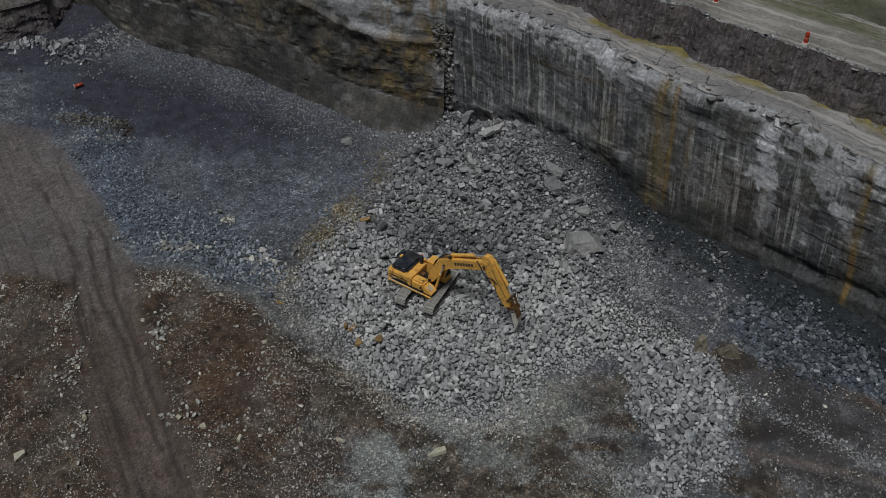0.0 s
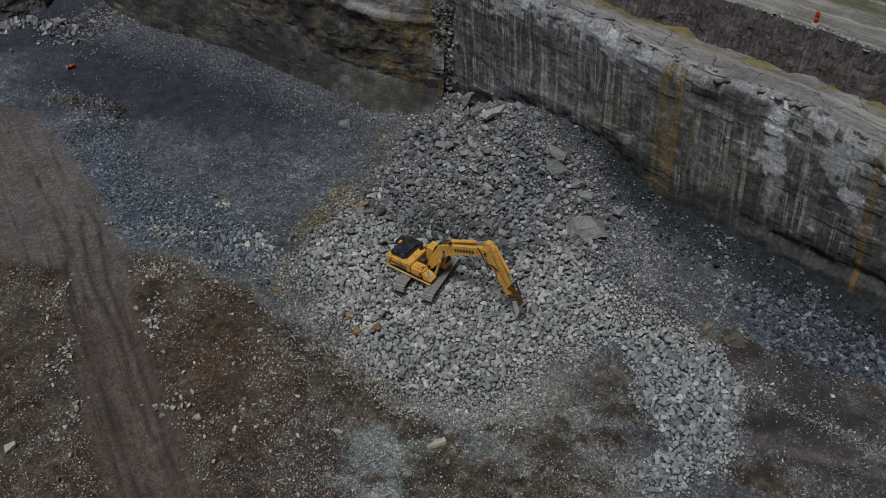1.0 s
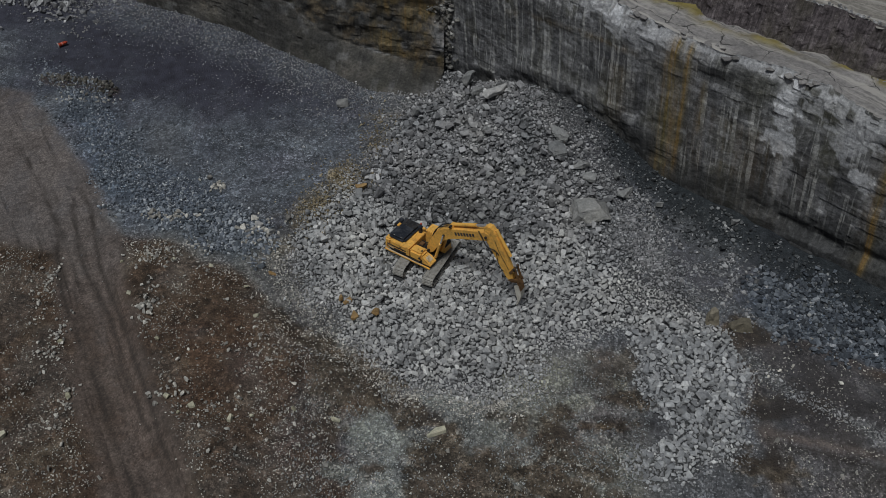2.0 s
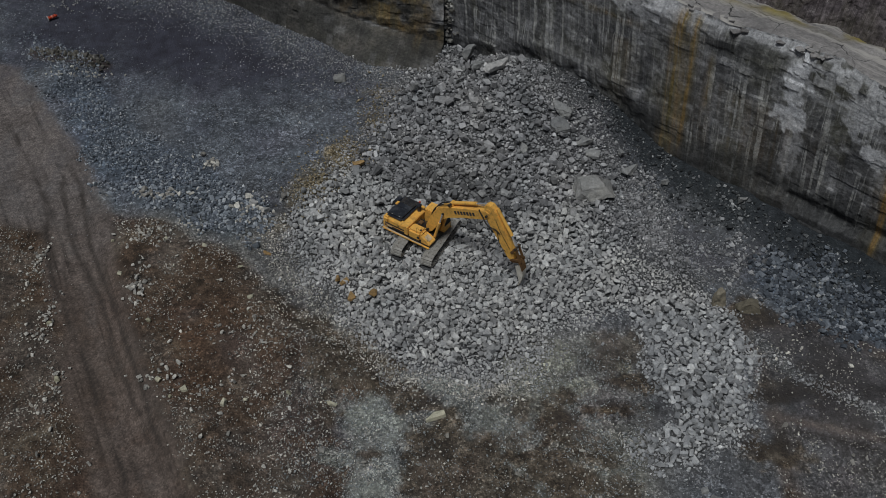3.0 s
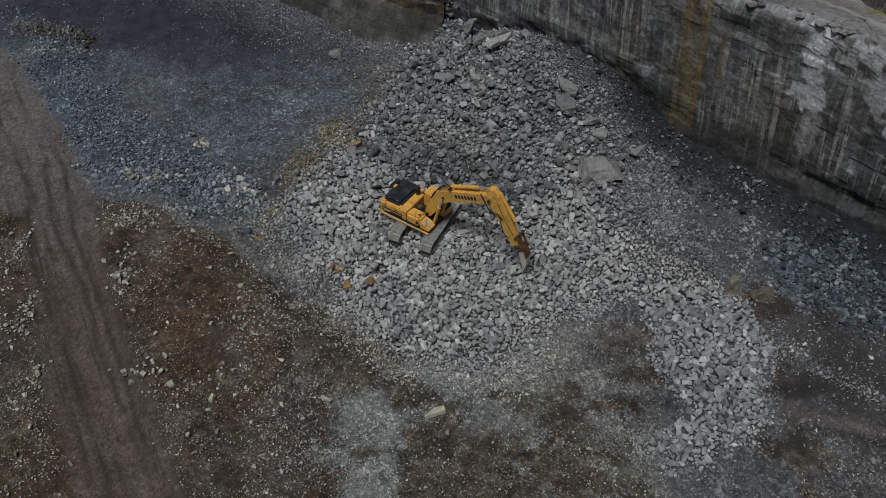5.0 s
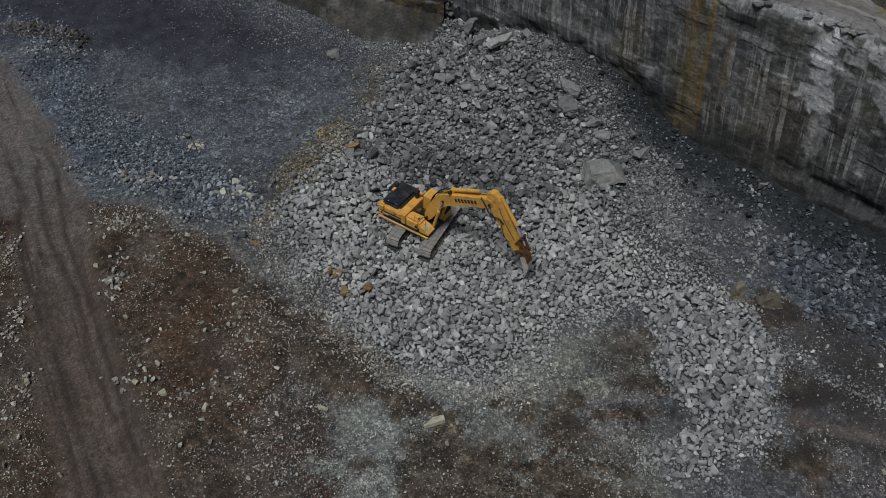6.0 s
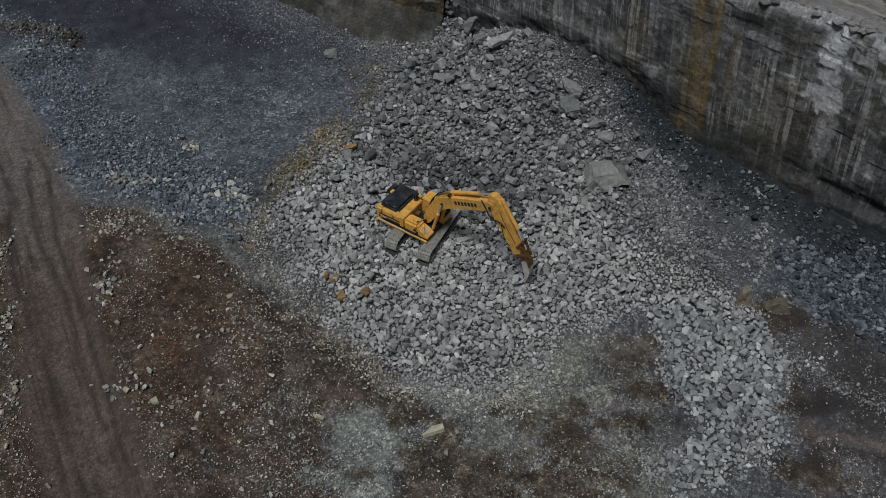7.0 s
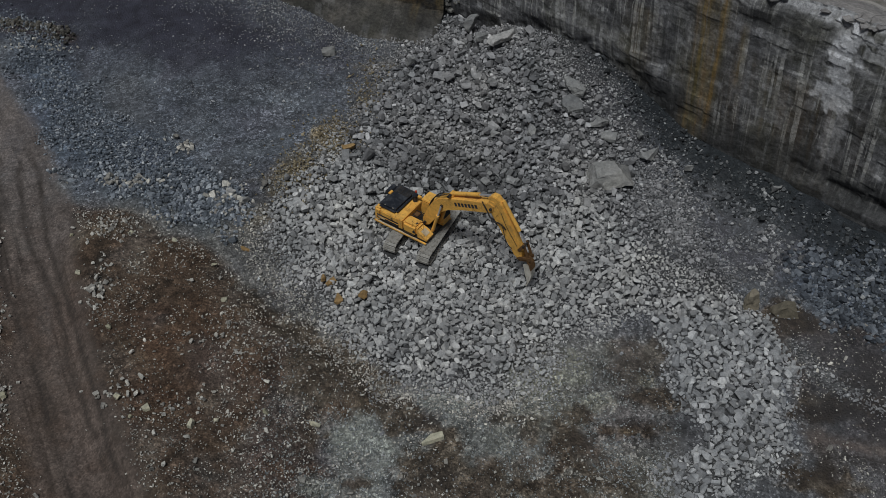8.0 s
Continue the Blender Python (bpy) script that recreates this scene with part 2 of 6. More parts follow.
def wall_material(name, brown, dark=False):
    n = Nodes(name, 0.9)
    comb = n.tree.nodes.new("ShaderNodeCombineXYZ")
    n.link(n.math("ADD", n.value("along"), n.math("MULTIPLY", n.value("up"), 0.0 if brown or dark else 0.09)), comb.inputs[0])
    n.link(n.math("SUBTRACT", n.value("up"), n.math("MULTIPLY", n.value("along"), 0.24 if brown else 0.0)), comb.inputs[1])
    flat = comb.outputs[0]

    def stretched(sx, sy, scale, detail=4, rough=0.6):
        m = n.tree.nodes.new("ShaderNodeMapping")
        m.inputs["Scale"].default_value = (sx, sy, 1)
        n.link(flat, m.inputs["Vector"])
        return n.noise(scale, detail, rough, m.outputs["Vector"])

    blotch = n.noise(0.22, 6, 0.68)
    if brown:
        base = n.ramp(blotch, [(0.3, (0.042, 0.04, 0.036)), (0.48, (0.082, 0.078, 0.071)), (0.6, (0.122, 0.113, 0.1)), (0.75, (0.18, 0.158, 0.127))])
    else:
        base = n.ramp(blotch, [(0.3, (0.063, 0.063, 0.068)), (0.5, (0.134, 0.134, 0.137)), (0.7, (0.228, 0.227, 0.227))])
    if dark:
        base = n.ramp(n.noise(0.6, 7, 0.72), [(0.3, (0.041, 0.034, 0.036)), (0.5, (0.097, 0.083, 0.086)), (0.68, (0.185, 0.16, 0.163)), (0.8, (0.278, 0.245, 0.245))])
    beds = n.ramp(stretched(0.1, 1.1, 1.0, 5, 0.65), [(0.3, 0.4), (0.5, 1.0), (0.7, 1.6)])
    col = n.mix(0.45 if brown else 0.3, base, beds, "MULTIPLY")
    if not (brown or dark):
        col = n.mix(0.8, col, n.ramp(stretched(2.2, 0.09, 1.0, 5, 0.65), [(0.34, 0.55), (0.5, 0.95), (0.66, 1.4)]), "MULTIPLY")
    if not (brown or dark):
        # broken into small blocks, with the pale half-casts of drill holes down the face
        m = n.tree.nodes.new("ShaderNodeMapping")
        m.inputs["Scale"].default_value = (1.5, 2.4, 1)
        n.link(flat, m.inputs["Vector"])
        bent = n.tree.nodes.new("ShaderNodeVectorMath")
        warp = n.node("ShaderNodeTexNoise", Scale=1.3, Detail=4.0)
        n.link(n.place(), warp.inputs["Vector"])
        n.link(m.outputs["Vector"], bent.inputs[0])
        n.link(warp.outputs["Color"], bent.inputs[1])
        col = n.mix(0.75, col, n.ramp(n.cells(1.0, bent.outputs[0]), [(0.15, 0.62), (0.5, 0.98), (0.85, 1.42)]), "MULTIPLY")
        sway = n.math("MULTIPLY", n.noise(0.5, 2, 0.5, flat), 0.9)
        hole = n.math("FRACT", n.math("ADD", n.math("DIVIDE", n.value("along"), 0.78), sway))
        cast = n.ramp(hole, [(0.4, 0.0), (0.47, 1.0), (0.53, 1.0), (0.6, 0.0)])
        shown = n.math("MULTIPLY", n.ramp(stretched(0.5, 0.16, 1.0, 3), [(0.42, 0.0), (0.56, 0.8)]), n.ramp(n.noise(2.2, 6, 0.75), [(0.4, 0.15), (0.58, 1.0)]))
        shown = n.math("MULTIPLY", shown, n.math("MULTIPLY", n.value("dripping"), 0.4), True)
        col = n.mix(n.math("MULTIPLY", cast, shown), col, (0.31, 0.31, 0.3))
    if not dark:
        col = n.mix(1.0, col, n.ramp(stretched(0.22, 5.0, 1.0, 6, 0.7), [(0.36, 0.78), (0.46, 0.98), (0.7, 1.12)]), "MULTIPLY")
        col = n.mix(0.8, col, n.ramp(n.noise(0.9, 7, 0.75), [(0.32, 0.5), (0.66, 1.45)]), "MULTIPLY")
    if dark:
        col = n.mix(n.ramp(n.noise(1.7, 7, 0.78), [(0.56, 0.0), (0.68, 0.75)]), col, (0.34, 0.31, 0.305))
        col = n.mix(0.8, col, n.ramp(stretched(5.5, 0.5, 1.0, 6, 0.75), [(0.35, 0.4), (0.65, 1.75)]), "MULTIPLY")
    if brown:
        spots = n.noise(0.45, 6, 0.7)
        col = n.mix(n.math("MULTIPLY", n.value("mottle"), n.ramp(spots, [(0.48, 0.0), (0.6, 0.6)])), col, (0.18, 0.132, 0.075))
        col = n.mix(n.math("MULTIPLY", n.value("mottle"), n.ramp(spots, [(0.36, 0.75), (0.46, 0.0)])), col, (0.024, 0.022, 0.019))
    moss = n.ramp(stretched(0.25, 0.12, 1.0, 4), [(0.5, 0.0), (0.75, 0.2 if brown else 0.55)])
    col = n.mix(moss, col, (0.12, 0.115, 0.06))
    drip = n.ramp(stretched(2.6, 0.07, 1.0, 3, 0.55), [(0.54, 0.0), (0.6, 0.9)])
    where = n.math("MULTIPLY", n.ramp(stretched(0.16, 0.2, 1.0, 3), [(0.4, 0.0), (0.55, 1.0)]), n.ramp(stretched(0.9, 3.2, 1.0, 6, 0.75), [(0.38, 0.1), (0.58, 1.0)]))
    col = n.mix(n.math("MULTIPLY", n.math("MULTIPLY", drip, where), n.value("dripping"), True), col, n.ramp(n.noise(1.5, 4), [(0.35, (0.27, 0.265, 0.245)), (0.65, (0.4, 0.4, 0.39))]))
    fresh = n.ramp(n.noise(0.9, 6, 0.7), [(0.3, (0.38, 0.385, 0.4)), (0.7, (0.73, 0.73, 0.74))])
    col = n.mix(n.value("fresh"), col, fresh)
    streak = n.ramp(stretched(3.0, 0.06, 1.0, 3, 0.6), [(0.35, 0.5), (0.52, 1.0)])
    ochre = n.ramp(stretched(2.0, 0.1, 1.0), [(0.35, (0.12, 0.1, 0.05)), (0.5, (0.19, 0.14, 0.055)), (0.68, (0.3, 0.175, 0.045))])
    col = n.mix(n.math("MULTIPLY", n.value("rust"), streak), col, ochre)
    # near-black tone: base of the face, patches, and shade painted into the undercut
    col = n.mix(n.value("dark_tone"), col, (0.03, 0.031, 0.031))
    grit = n.ramp(n.noise(3.5, 7, 0.8), [(0.3, 0.4), (0.7, 1.6)])
    col = n.mix(1.0, col, grit, "MULTIPLY")
    return n.done(col, n.noise(1.6, 8, 0.75), 0.9, 0.25)


def upper_material(name, low, mid, high, scale=0.25, streaks=True, cracked=False, verge=False):
    n = Nodes(name, 0.95)
    base = n.ramp(n.noise(scale, 6, 0.65), [(0.3, low), (0.5, mid), (0.7, high)])
    col = n.mix(1.0, base, n.ramp(n.noise(3, 8, 0.8), [(0.32, 0.6), (0.68, 1.4)]), "MULTIPLY")
    if cracked:
        warp = n.node("ShaderNodeTexNoise", Scale=0.7, Detail=4.0)
        n.link(n.place(), warp.inputs["Vector"])
        bent = n.tree.nodes.new("ShaderNodeVectorMath")
        n.link(n.place(), bent.inputs[0])
        n.link(warp.outputs["Color"], bent.inputs[1])
        edge = n.tree.nodes.new("ShaderNodeTexVoronoi")
        edge.feature = "DISTANCE_TO_EDGE"
        edge.inputs["Scale"].default_value = 0.32
        n.link(bent.outputs[0], edge.inputs["Vector"])
        crack = n.math("MULTIPLY", n.ramp(edge.outputs["Distance"], [(0.008, 0.9), (0.02, 0.0)]), n.ramp(n.noise(0.25, 3), [(0.42, 0.0), (0.55, 1.0)]))
        col = n.mix(crack, col, (0.03, 0.03, 0.03))
    if streaks:
        comb = n.tree.nodes.new("ShaderNodeCombineXYZ")
        n.link(n.math("MULTIPLY", n.value("along"), 0.08), comb.inputs[0])
        n.link(n.math("MULTIPLY", n.value("across"), 1.3), comb.inputs[1])
        bands = n.ramp(n.noise(1.0, 5, 0.6, comb.outputs[0]), [(0.5, 0.0), (0.62, 0.85)])
        col = n.mix(bands, col, (0.48, 0.455, 0.42))
        if verge:
            grass = n.ramp(n.noise(0.9, 5, 0.6, comb.outputs[0]), [(0.44, 0.0), (0.56, 1.0)])
            far = n.ramp(n.math("MULTIPLY", n.value("across"), 0.06), [(0.6, 0.1), (0.76, 0.95)])
            col = n.mix(n.math("MULTIPLY", grass, far), col, n.ramp(n.noise(1.2, 6, 0.7), [(0.3, (0.085, 0.09, 0.045)), (0.7, (0.19, 0.19, 0.115))]))
        col = n.mix(n.value("mossy"), col, n.ramp(n.noise(0.7, 5), [(0.3, (0.13, 0.105, 0.04)), (0.55, (0.27, 0.22, 0.07)), (0.75, (0.4, 0.36, 0.1))]))
    return n.done(col, n.noise(2.5, 8, 0.8), 0.9, 0.2)


def paint_material(name, colour, dirt, rough=0.45, amount=0.65):
    n = Nodes(name, rough)
    worn = n.math("ADD", n.ramp(n.noise(1.5, 7, 0.78), [(0.46, 0.0), (0.72, amount)]), n.ramp(n.noise(6, 6, 0.75), [(0.56, 0.0), (0.7, amount * 0.6)]), True)
    tone = n.ramp(n.noise(0.7, 3), [(0.3, 0.86), (0.7, 1.08)])
    return n.done(n.mix(worn, n.mix(1.0, colour, tone, "MULTIPLY"), dirt), n.noise(14, 4), 0.08, 0.01)


GROUND = ground_material()
WALL_GREY = wall_material("grey_quarry_face", False)
WALL_BROWN = wall_material("brown_quarry_face", True)
WALL_DARK = wall_material("dark_shale_face", False, True)
LEDGE = upper_material("pale_rock_ledge", (0.17, 0.163, 0.16), (0.255, 0.242, 0.235), (0.36, 0.342, 0.327), 0.25, True, True)
HAUL = upper_material("haul_road_dust", (0.16, 0.149, 0.134), (0.25, 0.232, 0.208), (0.37, 0.345, 0.312), 0.25, True, False, True)
PLATEAU = upper_material("scrubby_plateau", (0.055, 0.055, 0.036), (0.12, 0.118, 0.08), (0.22, 0.21, 0.165), 0.15, False)
YELLOW = paint_material("weathered_yellow_paint", (0.9, 0.49, 0.105), (0.24, 0.145, 0.065))
BLACK = paint_material("matt_black_steel", (0.022, 0.025, 0.032), (0.11, 0.115, 0.125), 0.38)
DARK = paint_material("greasy_machine_steel", (0.03, 0.027, 0.024), (0.1, 0.08, 0.06), 0.55)
STEEL = paint_material("worn_bucket_steel", (0.62, 0.59, 0.52), (0.3, 0.25, 0.18), 0.55)
RUSTY = paint_material("rusty_linkage_steel", (0.16, 0.085, 0.035), (0.07, 0.045, 0.03), 0.7)
SHOE = paint_material("dusty_track_steel", (0.42, 0.405, 0.37), (0.085, 0.072, 0.055), 0.85, 1.0)
CHROME = Nodes("chromed_rod", 0.35, 0.8).done((0.85, 0.86, 0.88))
RUBBER = paint_material("black_rubber", (0.02, 0.02, 0.02), (0.06, 0.055, 0.05), 0.7)
ORANGE = paint_material("orange_plastic", (0.56, 0.06, 0.02), (0.25, 0.1, 0.06), 0.5, 0.35)
PALE_BAND = paint_material("reflective_band", (0.6, 0.56, 0.52), (0.35, 0.25, 0.2), 0.4)
CREAM = paint_material("worn_cream_paint", (0.62, 0.5, 0.33), (0.3, 0.21, 0.12), 0.6, 0.8)
GLASS = Nodes("dark_cab_glass", 0.08).done((0.02, 0.024, 0.028))

# ---- plan of the quarry ----
CORNER = (0.3, 90.0)
EAST = [CORNER, (19.0, 71.5), (29.0, 62.8), (38.0, 55.0), (75.0, 22.0), (120.0, -20.0)]
NORTH = [CORNER, (-14.0, 93.2), (-24.3, 99.2), (-34.5, 103.4), (-47.0, 114.3), (-72.0, 138.0)]
PILE = [(1.5, 91.0), (-3.0, 85.5), (-6.0, 81.0), (-7.5, 75.0), (-10.0, 69.3), (-13.2, 63.0), (-12.0, 58.4), (-8.4, 53.3), (-5.5, 49.4), (-1.9, 47.0), (2.8, 46.4), (6.4, 47.9), (8.3, 50.3), (11.4, 53.0), (13.8, 53.2), (14.8, 50.8), (15.3, 48.3), (15.1, 45.7), (15.5, 43.7), (13.3, 41.5), (13.5, 39.6), (14.7, 38.7), (17.1, 39.0), (18.4, 40.5), (20.2, 41.0), (21.8, 42.9), (22.2, 47.2), (23.2, 49.2), (22.2, 53.1), (21.4, 57.0), (19.8, 61.4), (17.3, 68.5), (17.0, 74.5), (10.0, 83.0)]
ROAD = [(-62.0, 92.0), (-41.5, 84.0), (-36.2, 77.0), (-31.5, 69.9), (-27.6, 63.5), (-25.8, 59.2), (-23.8, 53.9), (-21.6, 49.1), (-19.4, 44.7), (-15.0, 36.0), (-10.0, 25.0), (-17.0, 25.0), (-22.0, 37.0), (-25.9, 44.5), (-28.0, 50.0), (-30.2, 55.0), (-32.4, 60.0), (-38.0, 61.5), (-62.0, 66.0)]
EARTH_WEST = [(-70.0, 64.0), (-38.0, 62.0), (-31.0, 61.0), (-27.5, 53.6), (-24.5, 47.7), (-20.0, 38.7), (-14.0, 25.0), (-70.0, 25.0)]
MOUND = [(-28.5, 62.3), (-22.7, 62.3), (-17.1, 58.9), (-12.5, 54.5), (-8.2, 50.2), (-5.5, 48.6), (-2.6, 45.0), (-5.0, 44.4), (-7.2, 43.8), (-7.0, 41.7), (-5.6, 38.0), (-6.0, 34.0), (-14.0, 30.0), (-22.0, 44.0), (-26.0, 53.0)]
EARTH_EAST = [(22.6, 53.5), (28.6, 53.6), (35.0, 49.0), (60.0, 40.0), (60.0, 25.0), (21.0, 25.0), (22.5, 42.0)]
BLUE_WEST = [(-43.2, 90.5), (-36.0, 87.6), (-28.0, 74.5), (-20.3, 69.5), (-13.5, 63.5), (-16.8, 59.8), (-22.7, 63.0), (-27.3, 63.5), (-31.5, 69.8), (-36.6, 78.0)]
BLUE_EAST = [(24.6, 57.2), (27.0, 60.3), (30.0, 59.4), (35.0, 55.6), (40.0, 51.0), (48.0, 43.5), (42.0, 42.0), (35.0, 48.5), (32.6, 50.4), (29.6, 52.2), (26.4, 53.6)]
PALE = [(-6.5, 49.5), (-3.0, 46.5), (-6.0, 44.5), (-7.0, 41.0), (-6.0, 36.0), (13.0, 36.0), (13.5, 42.0), (9.5, 44.5), (8.0, 48.0), (4.0, 46.5)]
# patches on the floor: x, y, half width, half depth, strength
EARTH_PATCHES = [(-5.0, 40.0, 1.1, 0.6, 0.9), (-7.6, 46.6, 2.2, 3.2, 1.0), (7.9, 43.6, 1.7, 1.9, 1.0), (8.6, 45.3, 1.5, 1.0, 0.9), (11.1, 44.2, 2.8, 0.8, 1.0), (12.5, 49.6, 2.2, 2.2, 0.6), (12.9, 46.7, 2.0, 0.9, 0.95), (5.5, 43.7, 0.7, 1.7, 0.8), (4.0, 44.7, 1.0, 0.5, 0.7), (24.2, 53.8, 1.9, 1.2, 1.0), (14.2, 51.0, 1.0, 1.6, 0.7), (22.3, 41.2, 2.4, 1.5, 1.0), (24.7, 46.2, 2.7, 1.3, 1.0), (27.2, 46.4, 1.6, 1.1, 1.0), (6.4, 39.6, 2.2, 1.7, 1.0), (8.6, 38.0, 2.4, 1.6, 1.0), (10.6, 40.2, 1.7, 1.0, 0.8), (11.6, 37.8, 1.6, 1.2, 0.8)]
PALE_PATCHES = [(-0.3, 45.9, 2.6, 0.8, 1.0), (-4.2, 42.3, 2.0, 1.5, 1.0), (-6.0, 42.6, 0.8, 1.0, 1.0), (-4.4, 44.5, 1.4, 0.6, 0.8), (3.9, 42.8, 1.8, 1.8, 0.55), (-7.0, 39.5, 1.6, 0.9, 1.0), (-3.6, 39.0, 1.6, 1.0, 0.8), (9.6, 46.3, 1.2, 0.8, 1.0), (6.4, 47.6, 1.9, 1.2, 0.9), (8.5, 48.8, 1.0, 1.4, 0.7), (13.2, 48.2, 0.6, 0.7, 0.7)]
EARTH_BAND = [(-14.1, 55.5), (-10.2, 52.7), (-6.9, 50.8), (-4.6, 49.6), (-3.4, 48.3), (-1.6, 45.6), (0.7, 43.7), (-0.2, 43.0), (-2.9, 44.0), (-5.1, 45.3), (-8.1, 47.2), (-11.5, 50.9)]
EARTH_LOWER = [(-2.3, 41.8), (-0.7, 42.9), (0.7, 43.3), (2.4, 41.9), (4.1, 41.0), (6.0, 38.5), (6.8, 35.7), (-2.9, 35.4), (-2.7, 38.7)]
PALE_WEDGE = [(-7.2, 43.7), (-5.0, 44.7), (-2.5, 43.6), (-1.6, 42.4), (-2.8, 41.4), (-3.0, 39.0), (-3.2, 35.4), (-7.0, 35.3), (-5.7, 39.0), (-6.2, 41.3)]
DARK_PATCHES = [(25.0, 46.2, 2.4, 1.2, 0.9), (27.4, 46.3, 1.6, 1.0, 0.9), (22.2, 41.4, 2.0, 1.3, 0.8), (24.0, 53.9, 1.7, 1.1, 0.9), (13.2, 49.6, 1.2, 1.2, 0.35), (8.2, 43.4, 1.2, 1.2, 0.6), (-0.6, 44.4, 0.9, 0.45, 0.7), (-3.2, 48.7, 0.6, 0.4, 0.8), (-3.4, 45.6, 0.9, 0.7, 0.6), (-0.4, 40.6, 1.8, 1.1, 0.5), (12.9, 46.6, 1.4, 0.6, 0.6), (11.6, 44.8, 1.6, 0.35, 0.6)]
# wheel marks: strength, half width, way
WHEELS = [
    (0.9, 0.2, [(-38.5, 73.3), (-35.5, 68.6), (-32.9, 63.8), (-30.3, 56.4), (-27.7, 51.8), (-25.1, 47.0), (-23.0, 42.7), (-20.4, 38.1), (-16.5, 29.0)]),
    (0.6, 0.16, [(-29.3, 56.3), (-27.1, 51.9), (-24.8, 47.1), (-22.4, 42.7), (-20.9, 40.4), (-18.7, 37.1), (-14.0, 29.0)]),
    (0.75, 0.2, [(-32.3, 66.6), (-30.0, 60.2), (-27.7, 56.4), (-25.9, 53.7), (-23.6, 48.4), (-20.9, 43.7), (-18.4, 39.1), (-15.5, 34.0)]),
    (0.85, 0.2, [(-34.0, 72.0), (-30.4, 65.5), (-27.4, 57.6), (-25.4, 54.1), (-23.0, 49.5), (-20.3, 44.3), (-18.6, 40.7), (-16.9, 37.6), (-12.0, 28.0)]),
    (0.45, 0.3, [(-26.3, 61.0), (-24.2, 54.0), (-21.8, 48.6), (-19.6, 44.0), (-16.5, 39.0), (-11.0, 30.0)]),
    (0.4, 0.25, [(-36.5, 72.5), (-33.6, 66.5), (-31.2, 59.5), (-28.6, 53.0)]),
    (0.9, 0.22, [(24.6, 44.2), (27.5, 43.5), (34.0, 41.8), (42.0, 38.0)]),
    (0.9, 0.2, [(25.2, 42.9), (29.6, 41.6), (36.0, 39.4), (44.0, 36.0)]),
    (0.6, 0.2, [(23.5, 41.0), (28.0, 39.6), (35.0, 37.0)])]
DEBRIS = [(-40.6, 86.6), (-38.0, 85.7), (-35.6, 84.9), (-33.4, 84.0)]
STONY_STRIP = [(23.4, 51.4), (24.1, 50.0), (25.7, 47.6), (28.0, 46.2), (30.5, 44.5), (36.0, 41.0)]
TAN_STRIP = [(22.2, 44.4), (25.8, 43.4), (29.9, 42.5), (38.0, 39.5)]


def along(path, s):
    """Point on a plan path at the distance s (arrays)."""
    p = np.array(path)
    d = np.r_[0, np.cumsum(np.hypot(*np.diff(p, axis=0).T))]
    return np.interp(s, d, p[:, 0]), np.interp(s, d, p[:, 1])


def to_path(path, x, y):
    best = np.full(np.shape(x), 1e9)
    for (ax, ay), (bx, by) in zip(path[:-1], path[1:]):
        ex, ey = bx - ax, by - ay
        s = np.clip(((x - ax) * ex + (y - ay) * ey) / (ex * ex + ey * ey), 0, 1)
        best = np.minimum(best, np.hypot(x - ax - s * ex, y - ay - s * ey))
    return best


def ragged(x, y, size, amount, seed):
    return (fbm(x / size, y / size, 4, seed) - 0.5) * amount


def wheel_marks(x, y):
    """How deep the wheels have cut the mud, 0 to 1."""
    out = np.zeros(np.shape(x))
    x = x + ragged(x, y, 3, 0.7, 23)
    for strength, w, way in WHEELS:
        out = np.maximum(out, strength * np.exp(-((to_path(way, x, y)) / w) ** 2))
    return out * (0.3 + 0.7 * smooth(0.32, 0.55, fbm(x / 3.5, y / 3.5, 4, 24)))


LANE = [(-45.0, 86.0), (-41.0, 79.0), (-37.0, 72.2), (-33.4, 66.2), (-30.2, 60.4), (-27.6, 55.0), (-25.1, 50.0), (-22.8, 45.5), (-20.4, 40.8), (-18.0, 36.0), (-14.0, 28.0)]


def lane_place(x, y):
    """Distance along the track's middle line, and signed distance across."""
    best, run, side, start = np.full(np.shape(x), 1e9), np.zeros(np.shape(x)), np.zeros(np.shape(x)), 0.0
    for (ax, ay), (bx, by) in zip(LANE[:-1], LANE[1:]):
        ex, ey = bx - ax, by - ay
        k = math.hypot(ex, ey)
        s = np.clip(((x - ax) * ex + (y - ay) * ey) / k, 0, k)
        d = np.hypot(x - ax - s * ex / k, y - ay - s * ey / k)
        m = d < best
        best = np.where(m, d, best)
        run = np.where(m, start + s, run)
        side = np.where(m, d * np.sign((x - ax) * ey - (y - ay) * ex), side)
        start += k
    return run, side


# height of the rubble against the east face
FOOT_X = [-2, 1.4, 4.0, 6.0, 9.3, 12.0, 15.0, 17.7, 20.0, 24.0, 28.0, 34.0]
FOOT_Z = [0.0, 0.5, 0.9, 2.5, 4.2, 4.4, 4.2, 3.2, 2.1, 2.0, 2.6, 2.6]


